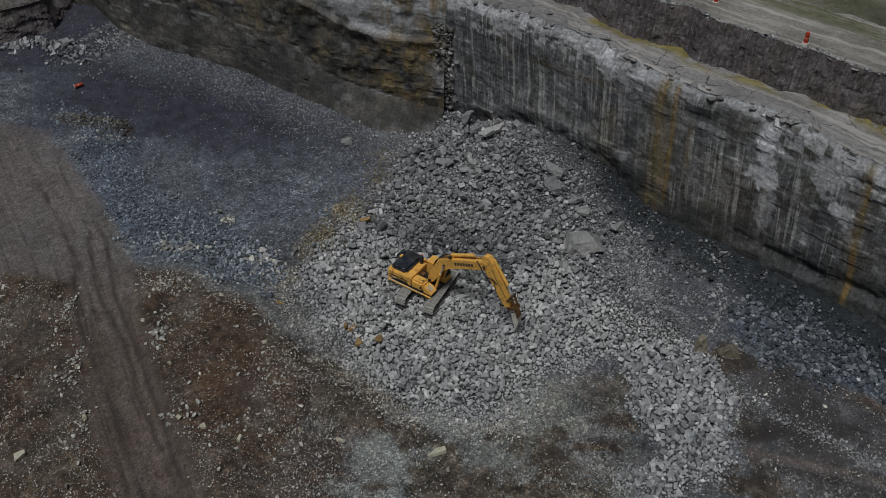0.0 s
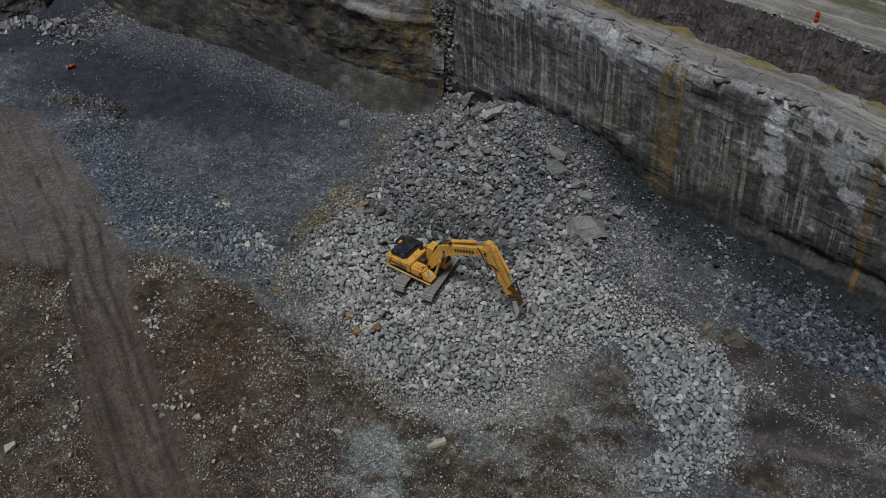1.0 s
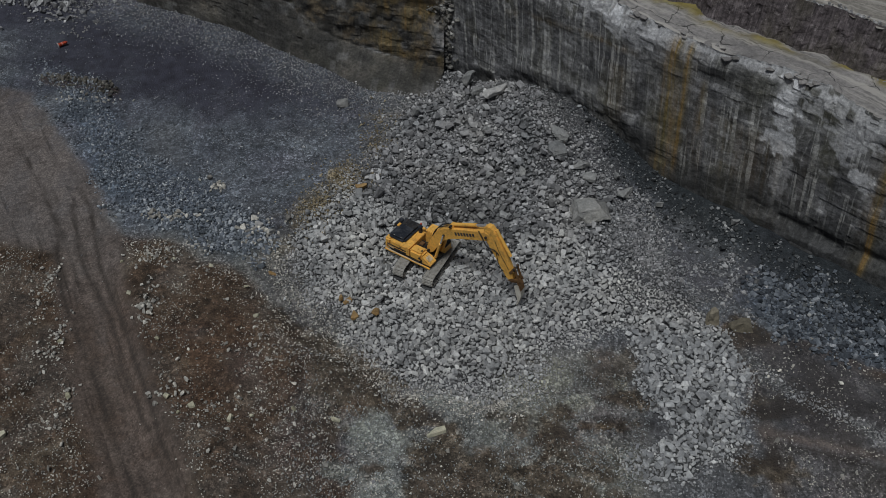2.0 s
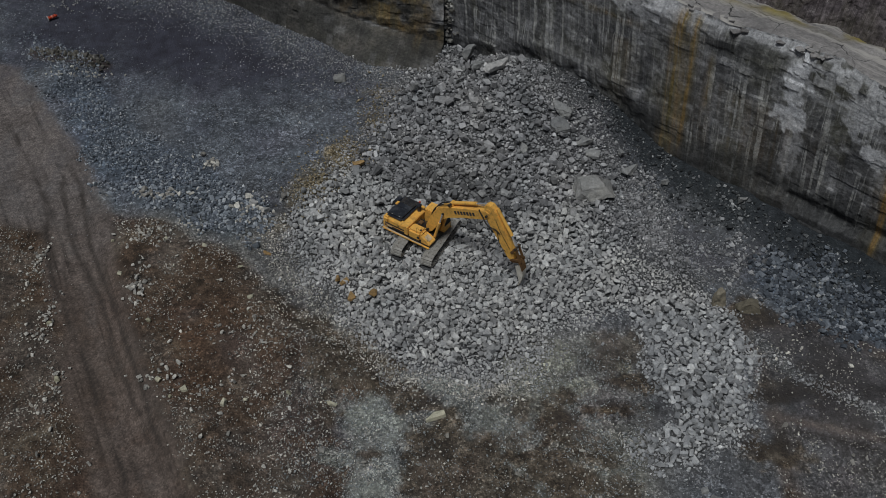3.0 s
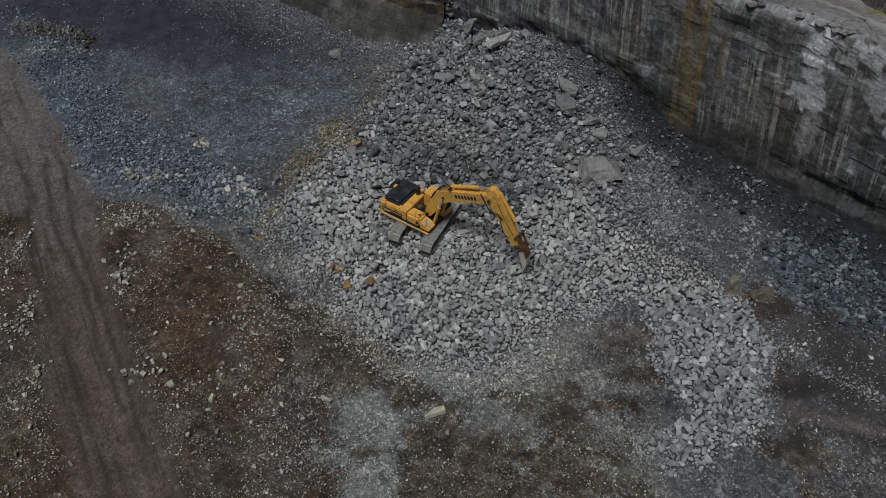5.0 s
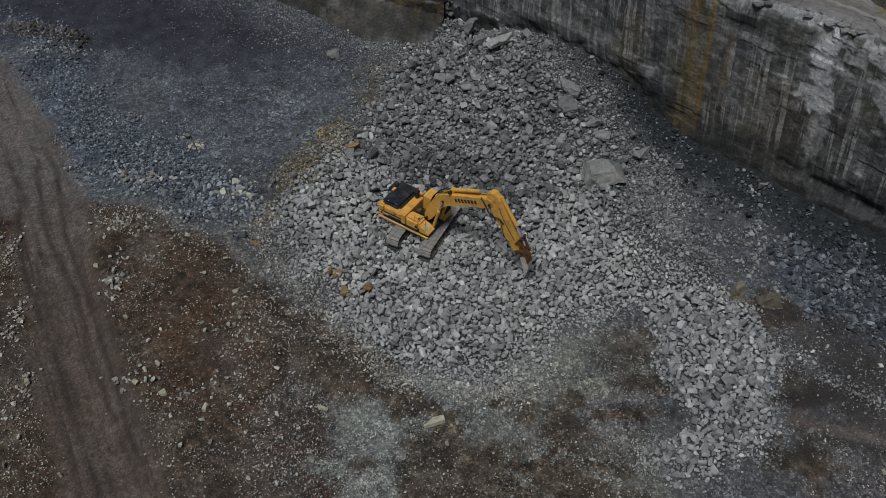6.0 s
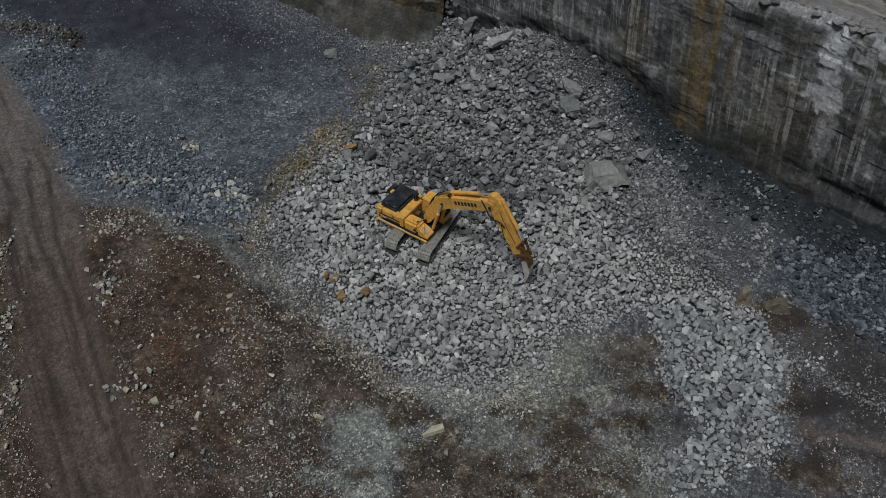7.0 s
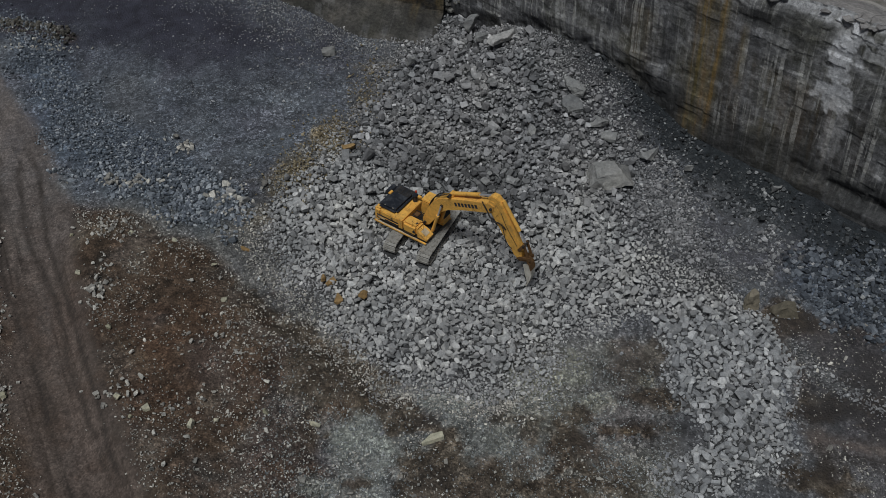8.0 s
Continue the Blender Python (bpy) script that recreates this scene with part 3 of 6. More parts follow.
def floor_height(x, y):
    x, y = np.asarray(x, float), np.asarray(y, float)
    z = -0.3 - 0.045 * np.clip(x, -35, 35)
    z = z + (fbm(x / 9, y / 9, 3, 11) - 0.5) * 0.5 + (fbm(x / 1.4, y / 1.4, 3, 12) - 0.5) * 0.14
    deep = inside(PILE, x, y) + ragged(x, y, 3, 2, 13)
    z = z + 0.55 * smooth(-0.5, 5, deep) * (0.75 + 0.5 * value_noise(x / 4, y / 4, 14))
    # the pile and the talus lean on the east face
    d = to_path(EAST, x, y)
    foot = x + 0.703 * d
    high = np.interp(foot, FOOT_X, FOOT_Z)
    reach = np.interp(foot, [2, 9, 14, 18, 24], [7.0, 13.0, 9.5, 5.5, 5.0])
    z = z + high * np.clip(1 - d / reach, 0, 1) ** 1.35 + 0.5 * smooth(0, 1, 1 - np.hypot(x - 8, (y - 72) / 1.3) / 9)
    z = z + 0.5 * smooth(0, 1, 1 - np.hypot((x - 18.5) / 3.5, (y - 45) / 9)) 
    m = inside(MOUND, x, y) + ragged(x, y, 5, 2, 15)
    z = z + 0.95 * smooth(-0.6, 2.4, m) * (0.6 + 0.8 * value_noise(x / 5, y / 5, 16))
    z = z + 0.2 * smooth(6.0, 0.0, to_path(NORTH, x, y)) * smooth(4, -8, x)
    z = z + 1.0 * smooth(0, 1, 1 - np.hypot((x + 44) / 5, (y - 112) / 9))
    z = z + 1.2 * smooth(0, 1, 1 - np.hypot((x + 48) / 8, (y - 101) / 4))
    z = z + 0.55 * smooth(1.3, 0.0, to_path(DEBRIS, x, y) + ragged(x, y, 1.5, 1.2, 92))
    stand = smooth(5.5, 3.0, np.hypot(x + 1.26, y - 60.43))
    z = z * (1 - stand) + stand * (0.0 + 0.03 * (fbm(x, y, 3, 17) - 0.5))
    r = inside(ROAD, x, y)
    z = z - 0.12 * smooth(0, 2, r) - 0.11 * wheel_marks(x, y)
    return z


def stretch(lo, hi, step, far):
    """Coordinates, close between lo and hi and ever wider out to far."""
    mid = np.arange(lo, hi + step, step)
    out = step * np.cumsum(1.35 ** np.arange(1, 40))
    return np.r_[(lo - out[out < far])[::-1], mid, hi + out[out < far]]


def patches(spots, x, y, seed):
    """Uneven patches with torn edges, 0 to 1."""
    edge = ragged(x, y * 1.3, 1.8, 1.7, seed) + ragged(x, y, 0.45, 1.3, seed + 5) + 0.08
    out = np.zeros(np.shape(x))
    for sx, sy, rx, ry, a in spots:
        out = np.maximum(out, a * smooth(-0.1, 0.55, 1 - np.hypot((x - sx) / rx, (y - sy) / ry) + edge))
    return out


def bare_earth(x, y):
    """Dark earth showing through the gravel below the pile, 0 to 1."""
    torn = ragged(x, y, 1.4, 2.4, 88) + ragged(x, y, 0.4, 1.3, 89)
    band = np.maximum(smooth(-0.25, 0.5, inside(EARTH_BAND, x, y) + torn), smooth(-0.25, 0.5, inside(EARTH_LOWER, x, y) + torn))
    return np.maximum(0.95 * band, patches(EARTH_PATCHES, x, y, 120))


def build_ground():
    xs, ys = stretch(-56, 43, 0.2, 2500), stretch(35, 114, 0.2, 2500)
    X, Y = np.meshgrid(xs, ys, indexing="ij")
    x, y = X.ravel(), Y.ravel()
    me = mesh_of("ground", np.stack([x, y, floor_height(x, y)], 1), grid_faces(len(xs), len(ys)), GROUND, True)
    near = ragged(x, y, 2.5, 2.4, 21)
    road = smooth(-0.5, 0.7, inside(ROAD, x, y) + near * 0.6) * (0.86 + 0.14 * smooth(0.4, 0.6, fbm(x / 2, y / 4, 4, 71)))
    earth = np.maximum.reduce([smooth(-0.6, 0.8, inside(p, x, y) + near) for p in (EARTH_WEST, MOUND, EARTH_EAST)])
    streaky = smooth(0.5, 0.64, fbm((x * 0.8 + y * 0.6) / 2.2, (y * 0.8 - x * 0.6) / 1.2, 5, 27))
    light = patches(PALE_PATCHES, x, y, 110)
    earth = np.maximum(earth * (1 - 0.85 * light), 0.6 * streaky * smooth(0, 2, inside(PALE, x, y)) * smooth(49, 44, y) * (1 - light))
    light = np.maximum(light, smooth(-0.2, 0.7, inside(PALE_WEDGE, x, y) + near * 0.5))
    earth = earth * (1 - 0.85 * light)
    mud = bare_earth(x, y)
    red = 0.65 * smooth(0.0, 0.9, 1 - np.hypot((x + 16.8) / 5.5, (y - 48.5) / 6.5) + near * 0.3)
    greyed = smooth(0.45, 0.6, fbm(x / 2.5, y / 2.5, 5, 28))
    earth = earth * (1 - 0.35 * greyed * smooth(0, 2, inside(MOUND, x, y)) * smooth(-17, -10, x))
    mixed = smooth(-1, 2, inside([(-9.6, 47.6), (-7.0, 50.2), (-4.8, 46.2), (-6.1, 43.6), (-5.0, 37.0), (-10.5, 37.0), (-9.0, 42.8)], x, y) + near)
    mixed = mixed * smooth(44.6, 46.4, y + near * 0.5)
    earth = earth * (1 - 0.5 * mixed * smooth(0.36, 0.56, fbm(x / 1.1, y / 1.1, 5, 76)))
    earth = earth * (1 - 0.6 * smooth(0, 2, inside(EARTH_EAST, x, y)))
    earth = np.maximum(earth, 0.95 * smooth(0.0, 0.7, 1 - np.hypot((x + 13.0) / 4.5, (y - 49.5) / 5.0) + near * 0.3))
    earth = earth * (0.75 + 0.25 * smooth(0.35, 0.55, fbm(x / 3, y / 3, 4, 22)))
    rut = np.maximum(wheel_marks(x, y), 0.55 * smooth(0.5, 0.66, fbm(x / 3.5, y / 2.5, 5, 30)) * smooth(0, 2, inside(EARTH_EAST, x, y)))
    rut = np.maximum(rut, 0.85 * patches(DARK_PATCHES, x, y, 130))
    run, side = lane_place(x, y)
    blue = np.maximum(smooth(-1.5, 1.5, inside(BLUE_WEST, x, y) + near), smooth(-1.5, 1.5, inside(BLUE_EAST, x, y) + near))
    blue = np.maximum(blue, 0.4 * smooth(61, 70, y + near) * smooth(-2, -13, x + near * 2))
    pale = np.maximum.reduce([0.36 * smooth(-0.8, 1.2, inside(PALE, x, y) + near), 0.8 * mixed, light])
    strip = np.exp(-((to_path(STONY_STRIP, x, y) + near * 0.3) / 0.7) ** 2) * smooth(0.25, 0.5, fbm(x / 1.5, y / 1.5, 4, 29))
    pale = np.maximum(pale, 0.45 * strip)
    earth = earth * (1 - 0.7 * strip)
    tan = np.exp(-((to_path(TAN_STRIP, x, y) + near * 0.15) / 0.45) ** 2) * smooth(21.5, 23.5, x)
    grime = 0.22 * smooth(-1, 2, inside(EARTH_EAST, x, y) + near) * smooth(43, 47, y + near)
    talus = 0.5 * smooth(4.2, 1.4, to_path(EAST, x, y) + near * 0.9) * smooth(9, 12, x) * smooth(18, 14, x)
    # floor darkens towards the foot of the east face
    darker = 0.9 * smooth(1.0, 0.35, (to_path(EAST, x, y) + near * 1.2) / np.interp(x, [12, 16, 20, 26, 34], [1.8, 2.6, 4.0, 5.4, 6.2])) * smooth(12, 16, x)
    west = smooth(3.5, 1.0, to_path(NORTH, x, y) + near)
    hill = smooth(0.0, 0.35, 1 - np.hypot((x + 52) / 18, (y - 107) / 14)) * 0.9
    debris = smooth(0.0, 0.5, 1 - to_path(DEBRIS, x, y) / 1.2 + near * 0.3)
    earth = np.maximum(earth, debris)
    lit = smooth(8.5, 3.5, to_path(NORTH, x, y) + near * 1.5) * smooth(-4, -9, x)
    # far floor painted darker and violet, less so along the face's foot
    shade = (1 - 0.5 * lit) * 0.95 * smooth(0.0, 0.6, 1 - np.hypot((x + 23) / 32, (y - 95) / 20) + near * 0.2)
    # floor under the pile painted dark, as shade in the gaps between blocks
    dark_bed = 0.8 * smooth(0.0, 1.5, inside(PILE, x, y) + near) * (1 - 0.4 * smooth(10, 15, x) * smooth(57, 62, y))
    dark_bed = np.maximum(dark_bed, 0.35 * smooth(0, 2, inside([(14.0, 70.0), (18.0, 70.5), (27.0, 61.5), (26.0, 55.0), (22.5, 54.0), (17.0, 62.0)], x, y) + near))
    dark_bed = np.maximum(dark_bed, 0.28 * smooth(-1, 2, inside(EARTH_EAST, x, y) + near) * smooth(43, 47, y + near))
    grime = np.maximum(grime, 0.1 * smooth(0, 2, inside([(14.0, 70.0), (18.0, 70.5), (27.0, 61.5), (26.0, 55.0), (22.5, 54.0), (17.0, 62.0)], x, y) + near))
    ochre = np.zeros_like(x)
    for sx, sy, rx, ry, a in ((-9.0, 71.4, 3.2, 3.0, 0.75), (-11.4, 66.6, 3.2, 4.0, 0.6), (-13.6, 62.6, 2.4, 2.6, 0.35), (-6.6, 77.0, 1.8, 3.2, 0.4), (-5.6, 81.6, 2.6, 2.0, 0.55), (11.3, 44.3, 2.2, 0.5, 0.3)):
        ochre = np.maximum(ochre, a * smooth(0.1, 0.9, 1 - np.hypot((x - sx) / rx, (y - sy) / ry) + ragged(x, y, 1.4, 1.3, 25)))
    for name, v in (("dusty", 0.85 * smooth(52, 66, y + near * 2) + 0.5 * tan), ("road", np.maximum(road, 0.9 * tan)), ("earth", earth), ("rut", rut * (1 - tan)), ("blue", blue), ("pale", pale), ("dark_tone", np.maximum.reduce([talus, 0.5 * west, shade, hill, grime]) * (1 - ochre)), ("mud", mud), ("red", red), ("ochre", ochre), ("dark_bed", dark_bed * (1 - ochre)), ("darker", darker), ("olive", 0.65 * np.maximum(smooth(68, 60, y + near) * smooth(-2, -9, x), 1.2 * smooth(54, 50, y + near) * smooth(17, 13, x) * smooth(0, 6, x) + 0.5 * smooth(52, 47, y + near) * smooth(6, 0, x))), ("run", run), ("side", side)):
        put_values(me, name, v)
    return tagged(new("ground", me), "dark grey gravel and brown earth quarry floor", "ground", "", "structure")


build_ground()

# ---- quarry faces ----
RIM_X = [-5, 3.7, 8.3, 12.6, 15.3, 18.8, 22.5, 25.6, 28.4, 30.7, 33.5, 60]
RIM_Z = [14.2, 14.2, 15.0, 15.3, 14.9, 14.6, 14.5, 15.0, 14.9, 14.3, 14.0, 14.0]


def face(name, path, length, step, material, label, rough, brown):
    """A near-vertical quarry face: bedding steps, blocks, drips and stains."""
    us = np.arange(0, length, step)
    nv = int(16.5 / step)
    U, T = np.meshgrid(us, np.linspace(0, 1, nv), indexing="ij")
    px, py = along(path, U)
    qx, qy = along(path, U + 1.5)
    bx, by = along(path, np.maximum(U - 1.5, 0))
    tx, ty = qx - bx, qy - by
    k = np.hypot(tx, ty)
    nx, ny = (ty / k, -tx / k) if not brown else (-ty / k, tx / k)
    top = np.interp(px, RIM_X, RIM_Z) + (fbm(U / 1.3, U * 0, 3, 31) - 0.5) * 0.3
    bottom = -2.6
    Z = bottom + (top - bottom) * T
    # layers of uneven thickness, each broken into blocks
    bend = Z + (fbm(U / 9, U * 0 + 3, 3, 32) - 0.5) * 1.6
    layer = np.floor(bend / 0.9 + 0.35 * np.sin(bend * 2.1))
    width = 0.8 + 1.6 * lattice(layer, layer * 0, 33)
    block = np.floor((U + 3 * lattice(layer, layer * 0 + 5, 34)) / width)
    steps = lattice(layer, block, 35)
    bed = lattice(layer, layer * 0 + 9, 36)
    crumble = smooth(3.2, 0.2, top - Z) * (0.4 + 0.9 * fbm(U / 2.5, Z / 2.5, 3, 37))
    rugged = rough * (0.35 + 1.3 * smooth(0.42, 0.66, fbm(U / 6, Z / 5, 3, 38)))
    out = (0.28 if brown else -0.12) * (1 - 2 * T) + rugged * (0.42 * (steps - 0.5) + 0.3 * (bed - 0.5)) + 0.5 * (fbm(U / 3, Z / 3, 4, 39) - 0.5)
    out = out - crumble * (0.15 + 0.35 * steps) - 0.65 * smooth(1.3, 0.0, top - Z) ** 2
    row = np.floor(bend / 0.55 + 0.3 * np.sin(bend * 3.1))
    cell = np.floor((U + 2 * lattice(row, row * 0 + 2, 54)) / (0.5 + 0.8 * lattice(row, row * 0 + 1, 55)))
    chip = lattice(row, cell, 56)
    spread = smooth(2.6, 0.2, top - Z - 0.8 * fbm(U / 3, U * 0, 2, 57))
    fresh = 0.72 * (chip < 0.85 * spread) * (0.55 + 0.45 * chip) + 0.25 * (chip > 0.93)
    out = out + 0.22 * spread * (chip - 0.5)
    rust = np.zeros_like(U)
    # darker towards the bottom of the face
    dark_tone = smooth(2.6, 0.2, Z + 0.8 - 1.2 * fbm(U / 2, U * 0, 3, 41)) * 0.75
    dripping, mottle = np.ones_like(U), np.zeros_like(U)
    if brown:
        # two sloping ledges and an ochre stain beside the corner
        line = np.interp(px, [-60, -21.0, -16.0, -12.8, -9.3, -5.3, -1.2, 0.3], [9, 6.0, 5.6, 3.4, 2.1, 1.3, 0.6, 0.4])
        white = np.interp(px, [-60, -14.5, -11.0, -7.1, -4.5, 0.3], [17, 11.5, 9.6, 8.7, 8.5, 8.8])
        toe = np.interp(px, [-30, -24, -14.2, -10.2, -6.4, -2.7, 0.3], [0.3, 0.5, 1.3, 3.0, 4.6, 4.0, 3.4])
        out = out + toe * np.clip((line + 0.3 - Z) / (line + 0.25), 0, 1.4) + 0.7 * smooth(0.3, -0.3, Z - white)
        out = out - 0.4 * smooth(2.2, 0.4, np.abs(Z - white + 2.0)) * smooth(0.4, 0.6, fbm(U / 3, Z / 3, 3, 42))
        edge = 0.8 * np.exp(-((Z - white - 0.5) / 0.5) ** 2) * smooth(-15, -9, px) * smooth(-2.5, -5.5, px)
        fresh = np.maximum(fresh * 0.5, edge * smooth(0.3, 0.5, fbm(U / 1.6, Z / 1.2, 4, 43)))
        fresh = np.maximum(fresh, 0.4 * smooth(-3.5, -5.5, px) * np.exp(-((Z - line - 0.4) / 0.1) ** 2) * smooth(0.35, 0.6, fbm(U / 2, Z, 3, 44)))
        fresh = np.maximum(fresh, 0.5 * np.exp(-((U - 0.2) / 1.0) ** 2) * smooth(0.5, 3, Z) * smooth(0.35, 0.6, fbm(U / 1.2, Z / 1.2, 4, 45)))
        fresh = np.maximum(fresh, 0.6 * smooth(0.2, 1.5, Z - white) * smooth(-24, -16, px) * smooth(0.25, 0.5, fbm(U / 1.5, Z / 2, 4, 80)))
        rust = 0.8 * np.maximum(np.exp(-((U - 1.6) / 1.3) ** 2), 0.75 * smooth(9.5, 6.0, U) * smooth(0.0, 1.0, Z - line)) * smooth(0.42, 0.6, fbm(U / 1.3, Z / 1.8, 4, 46)) * smooth(0, 2, Z)
        dark_tone = np.maximum(dark_tone * 0.3, 0.9 * smooth(0.5, 0.68, fbm(U / 3.2, Z / 2.2, 4, 47)) * smooth(0.5, 2.5, Z - line) * smooth(0, -3, Z - white + 0.6))
        dark_tone = np.maximum(dark_tone, 0.55 * smooth(0.25, -0.25, Z - line) * smooth(-26, -18, px) * (0.5 + 0.5 * smooth(0.3, 0.55, fbm(U / 1.5, Z, 4, 81))))
        dripping *= 0.15
        mottle = smooth(0.0, 0.8, Z - line) * smooth(0.5, -0.5, Z - white)
        out = out + mottle * 0.55 * (fbm(U / 1.6, Z / 1.3, 5, 59) - 0.5)
    else:
        for x0, w, z0, z1, a in ((19.05, 0.42, 1.0, 14.5, 1.0), (20.05, 0.3, 2.0, 14.4, 0.85), (19.55, 1.0, 0.5, 14.2, 0.42), (15.2, 0.8, 3.5, 10.0, 0.32), (21.4, 0.2, 7, 12, 0.5), (32.9, 0.3, 0.5, 13.9, 1.0), (32.9, 0.8, 1.5, 12.0, 0.25), (21.3, 1.6, 1, 10, 0.12), (24.5, 3.2, 0.5, 9.5, 0.2), (19.4, 1.0, 0.5, 7.5, 0.6)):
            shift = px - x0 - (0.03 if x0 < 22 else 0.08) * (14.4 - Z) - 0.25 * (fbm(Z / 3, Z * 0 + x0, 3, 48) - 0.5)
            rust = np.maximum(rust, a * np.exp(-(shift / w) ** 2) * smooth(z0 - 1.5, z0 + 1, Z) * smooth(z1 + 0.3, z1 - 0.5, Z))
        rust = np.maximum(rust, 0.95 * np.exp(-((px - 19.5) / 0.75) ** 2 - ((Z - 2.3) / 1.3) ** 2))
        for x0, z0, rx, rz, a in ((26.6, 12.6, 0.8, 2.3, 1.3), (27.0, 9.3, 1.05, 1.4, 1.3), (26.9, 11.0, 0.8, 2.6, 0.9), (31.0, 11.6, 1.6, 1.6, 0.58), (32.3, 8.9, 0.8, 1.0, 0.9), (14.7, 14.0, 0.9, 1.3, 1.0), (35.5, 11.5, 1.5, 1.3, 0.5), (27.6, 5.8, 0.7, 3.0, 0.4)):
            spot = 1 - np.hypot((px - x0) / rx, (Z - z0) / rz) + 0.5 * (fbm(U / 0.6, Z / 0.6, 4, 49) - 0.5) + 0.8 * (chip - 0.5)
            fresh = np.maximum(fresh, a * smooth(0.1, 0.25, spot))
        block = smooth(20.6, 21.6, px) * smooth(26.3, 25.6, px) * smooth(11.6, 12.2, Z) * smooth(14.3, 13.8, Z)
        fresh = fresh * (1 - 0.85 * block)
        dark_tone = np.maximum(dark_tone, 0.62 * block * smooth(0.3, 0.5, fbm(U / 1.2, Z / 0.8, 4, 91)))
        seam = np.interp(px, [0, 6.0, 9.6, 13.4, 16.2], [9.6, 10.1, 11.0, 11.5, 11.6])
        rust = np.maximum(rust, 0.3 * np.exp(-((Z - seam) / 0.35) ** 2) * smooth(5, 7, px) * smooth(17.5, 15, px) * smooth(0.35, 0.55, fbm(U / 1.5, Z, 3, 74)))
        seam = np.interp(px, [20.5, 24.0, 26.5, 40], [11.8, 11.9, 12.3, 8.0])
        fresh = np.maximum(fresh, 0.32 * np.exp(-((Z - seam) / 0.4) ** 2) * smooth(20.4, 21.4, px) * smooth(0.3, 0.5, fbm(U / 2, Z, 3, 75)))
        fresh = np.clip(fresh, 0, 1)
        dripping = 1 + 2.2 * smooth(20.2, 21.5, px) * smooth(35, 31, px) * smooth(12, 9.5, Z) + 2.0 * smooth(17, 14, px) * smooth(1, 3, px) * smooth(3, 6, Z)
        # height up to which the base of the face is darker
        dark_height = np.interp(px, [8, 13, 16, 19, 21, 26, 40], [2.0, 3.5, 4.6, 4.2, 3.2, 3.8, 3.6])
        dark_tone = np.maximum(dark_tone, 0.8 * smooth(1.0, -0.6, Z - dark_height - 1.5 * (fbm(U / 1.5, Z / 1.5, 4, 77) - 0.5)) * smooth(8, 12, px))
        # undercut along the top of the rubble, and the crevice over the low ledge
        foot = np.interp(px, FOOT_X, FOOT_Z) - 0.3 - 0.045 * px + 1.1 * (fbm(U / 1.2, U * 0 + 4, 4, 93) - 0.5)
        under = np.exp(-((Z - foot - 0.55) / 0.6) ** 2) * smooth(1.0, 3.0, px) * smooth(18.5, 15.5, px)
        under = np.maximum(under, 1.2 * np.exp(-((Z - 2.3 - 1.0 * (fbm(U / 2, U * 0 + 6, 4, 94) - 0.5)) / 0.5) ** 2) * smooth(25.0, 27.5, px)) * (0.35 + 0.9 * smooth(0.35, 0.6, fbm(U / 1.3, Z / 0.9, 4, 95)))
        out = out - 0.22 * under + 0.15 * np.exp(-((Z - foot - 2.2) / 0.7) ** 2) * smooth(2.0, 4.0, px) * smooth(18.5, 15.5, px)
        # shade inside undercut and crevice, painted as darker colour
        dark_tone = np.maximum(dark_tone, 0.4 * smooth(0.15, 0.8, under))
        ledge = smooth(2.1, 1.2, Z - 2.0 * (fbm(U / 2, U * 0 + 7, 4, 82) - 0.5)) * smooth(34.5, 37.0, U)
        out = out + 0.5 * ledge
        dark_tone = dark_tone * (1 - 0.12 * ledge)
        dripping = dripping * (1 - ledge)
    dark_tone = dark_tone * (1 - 0.8 * np.clip(rust, 0, 1))
    me = mesh_of(name, np.stack([px + nx * out, py + ny * out, Z], -1).reshape(-1, 3), grid_faces(len(us), nv) if brown else grid_faces(len(us), nv)[:, ::-1], material, False)
    for key, v in (("along", U), ("up", Z), ("fresh", fresh), ("rust", rust), ("dark_tone", dark_tone), ("dripping", dripping), ("mottle", mottle)):
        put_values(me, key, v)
    return tagged(new(name, me), label, "rock face", "", "structure")


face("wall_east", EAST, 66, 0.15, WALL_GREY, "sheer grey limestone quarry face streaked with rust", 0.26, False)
face("wall_north", NORTH, 80, 0.17, WALL_BROWN, "dark brown stepped quarry face with pale ledges", 0.34, True)


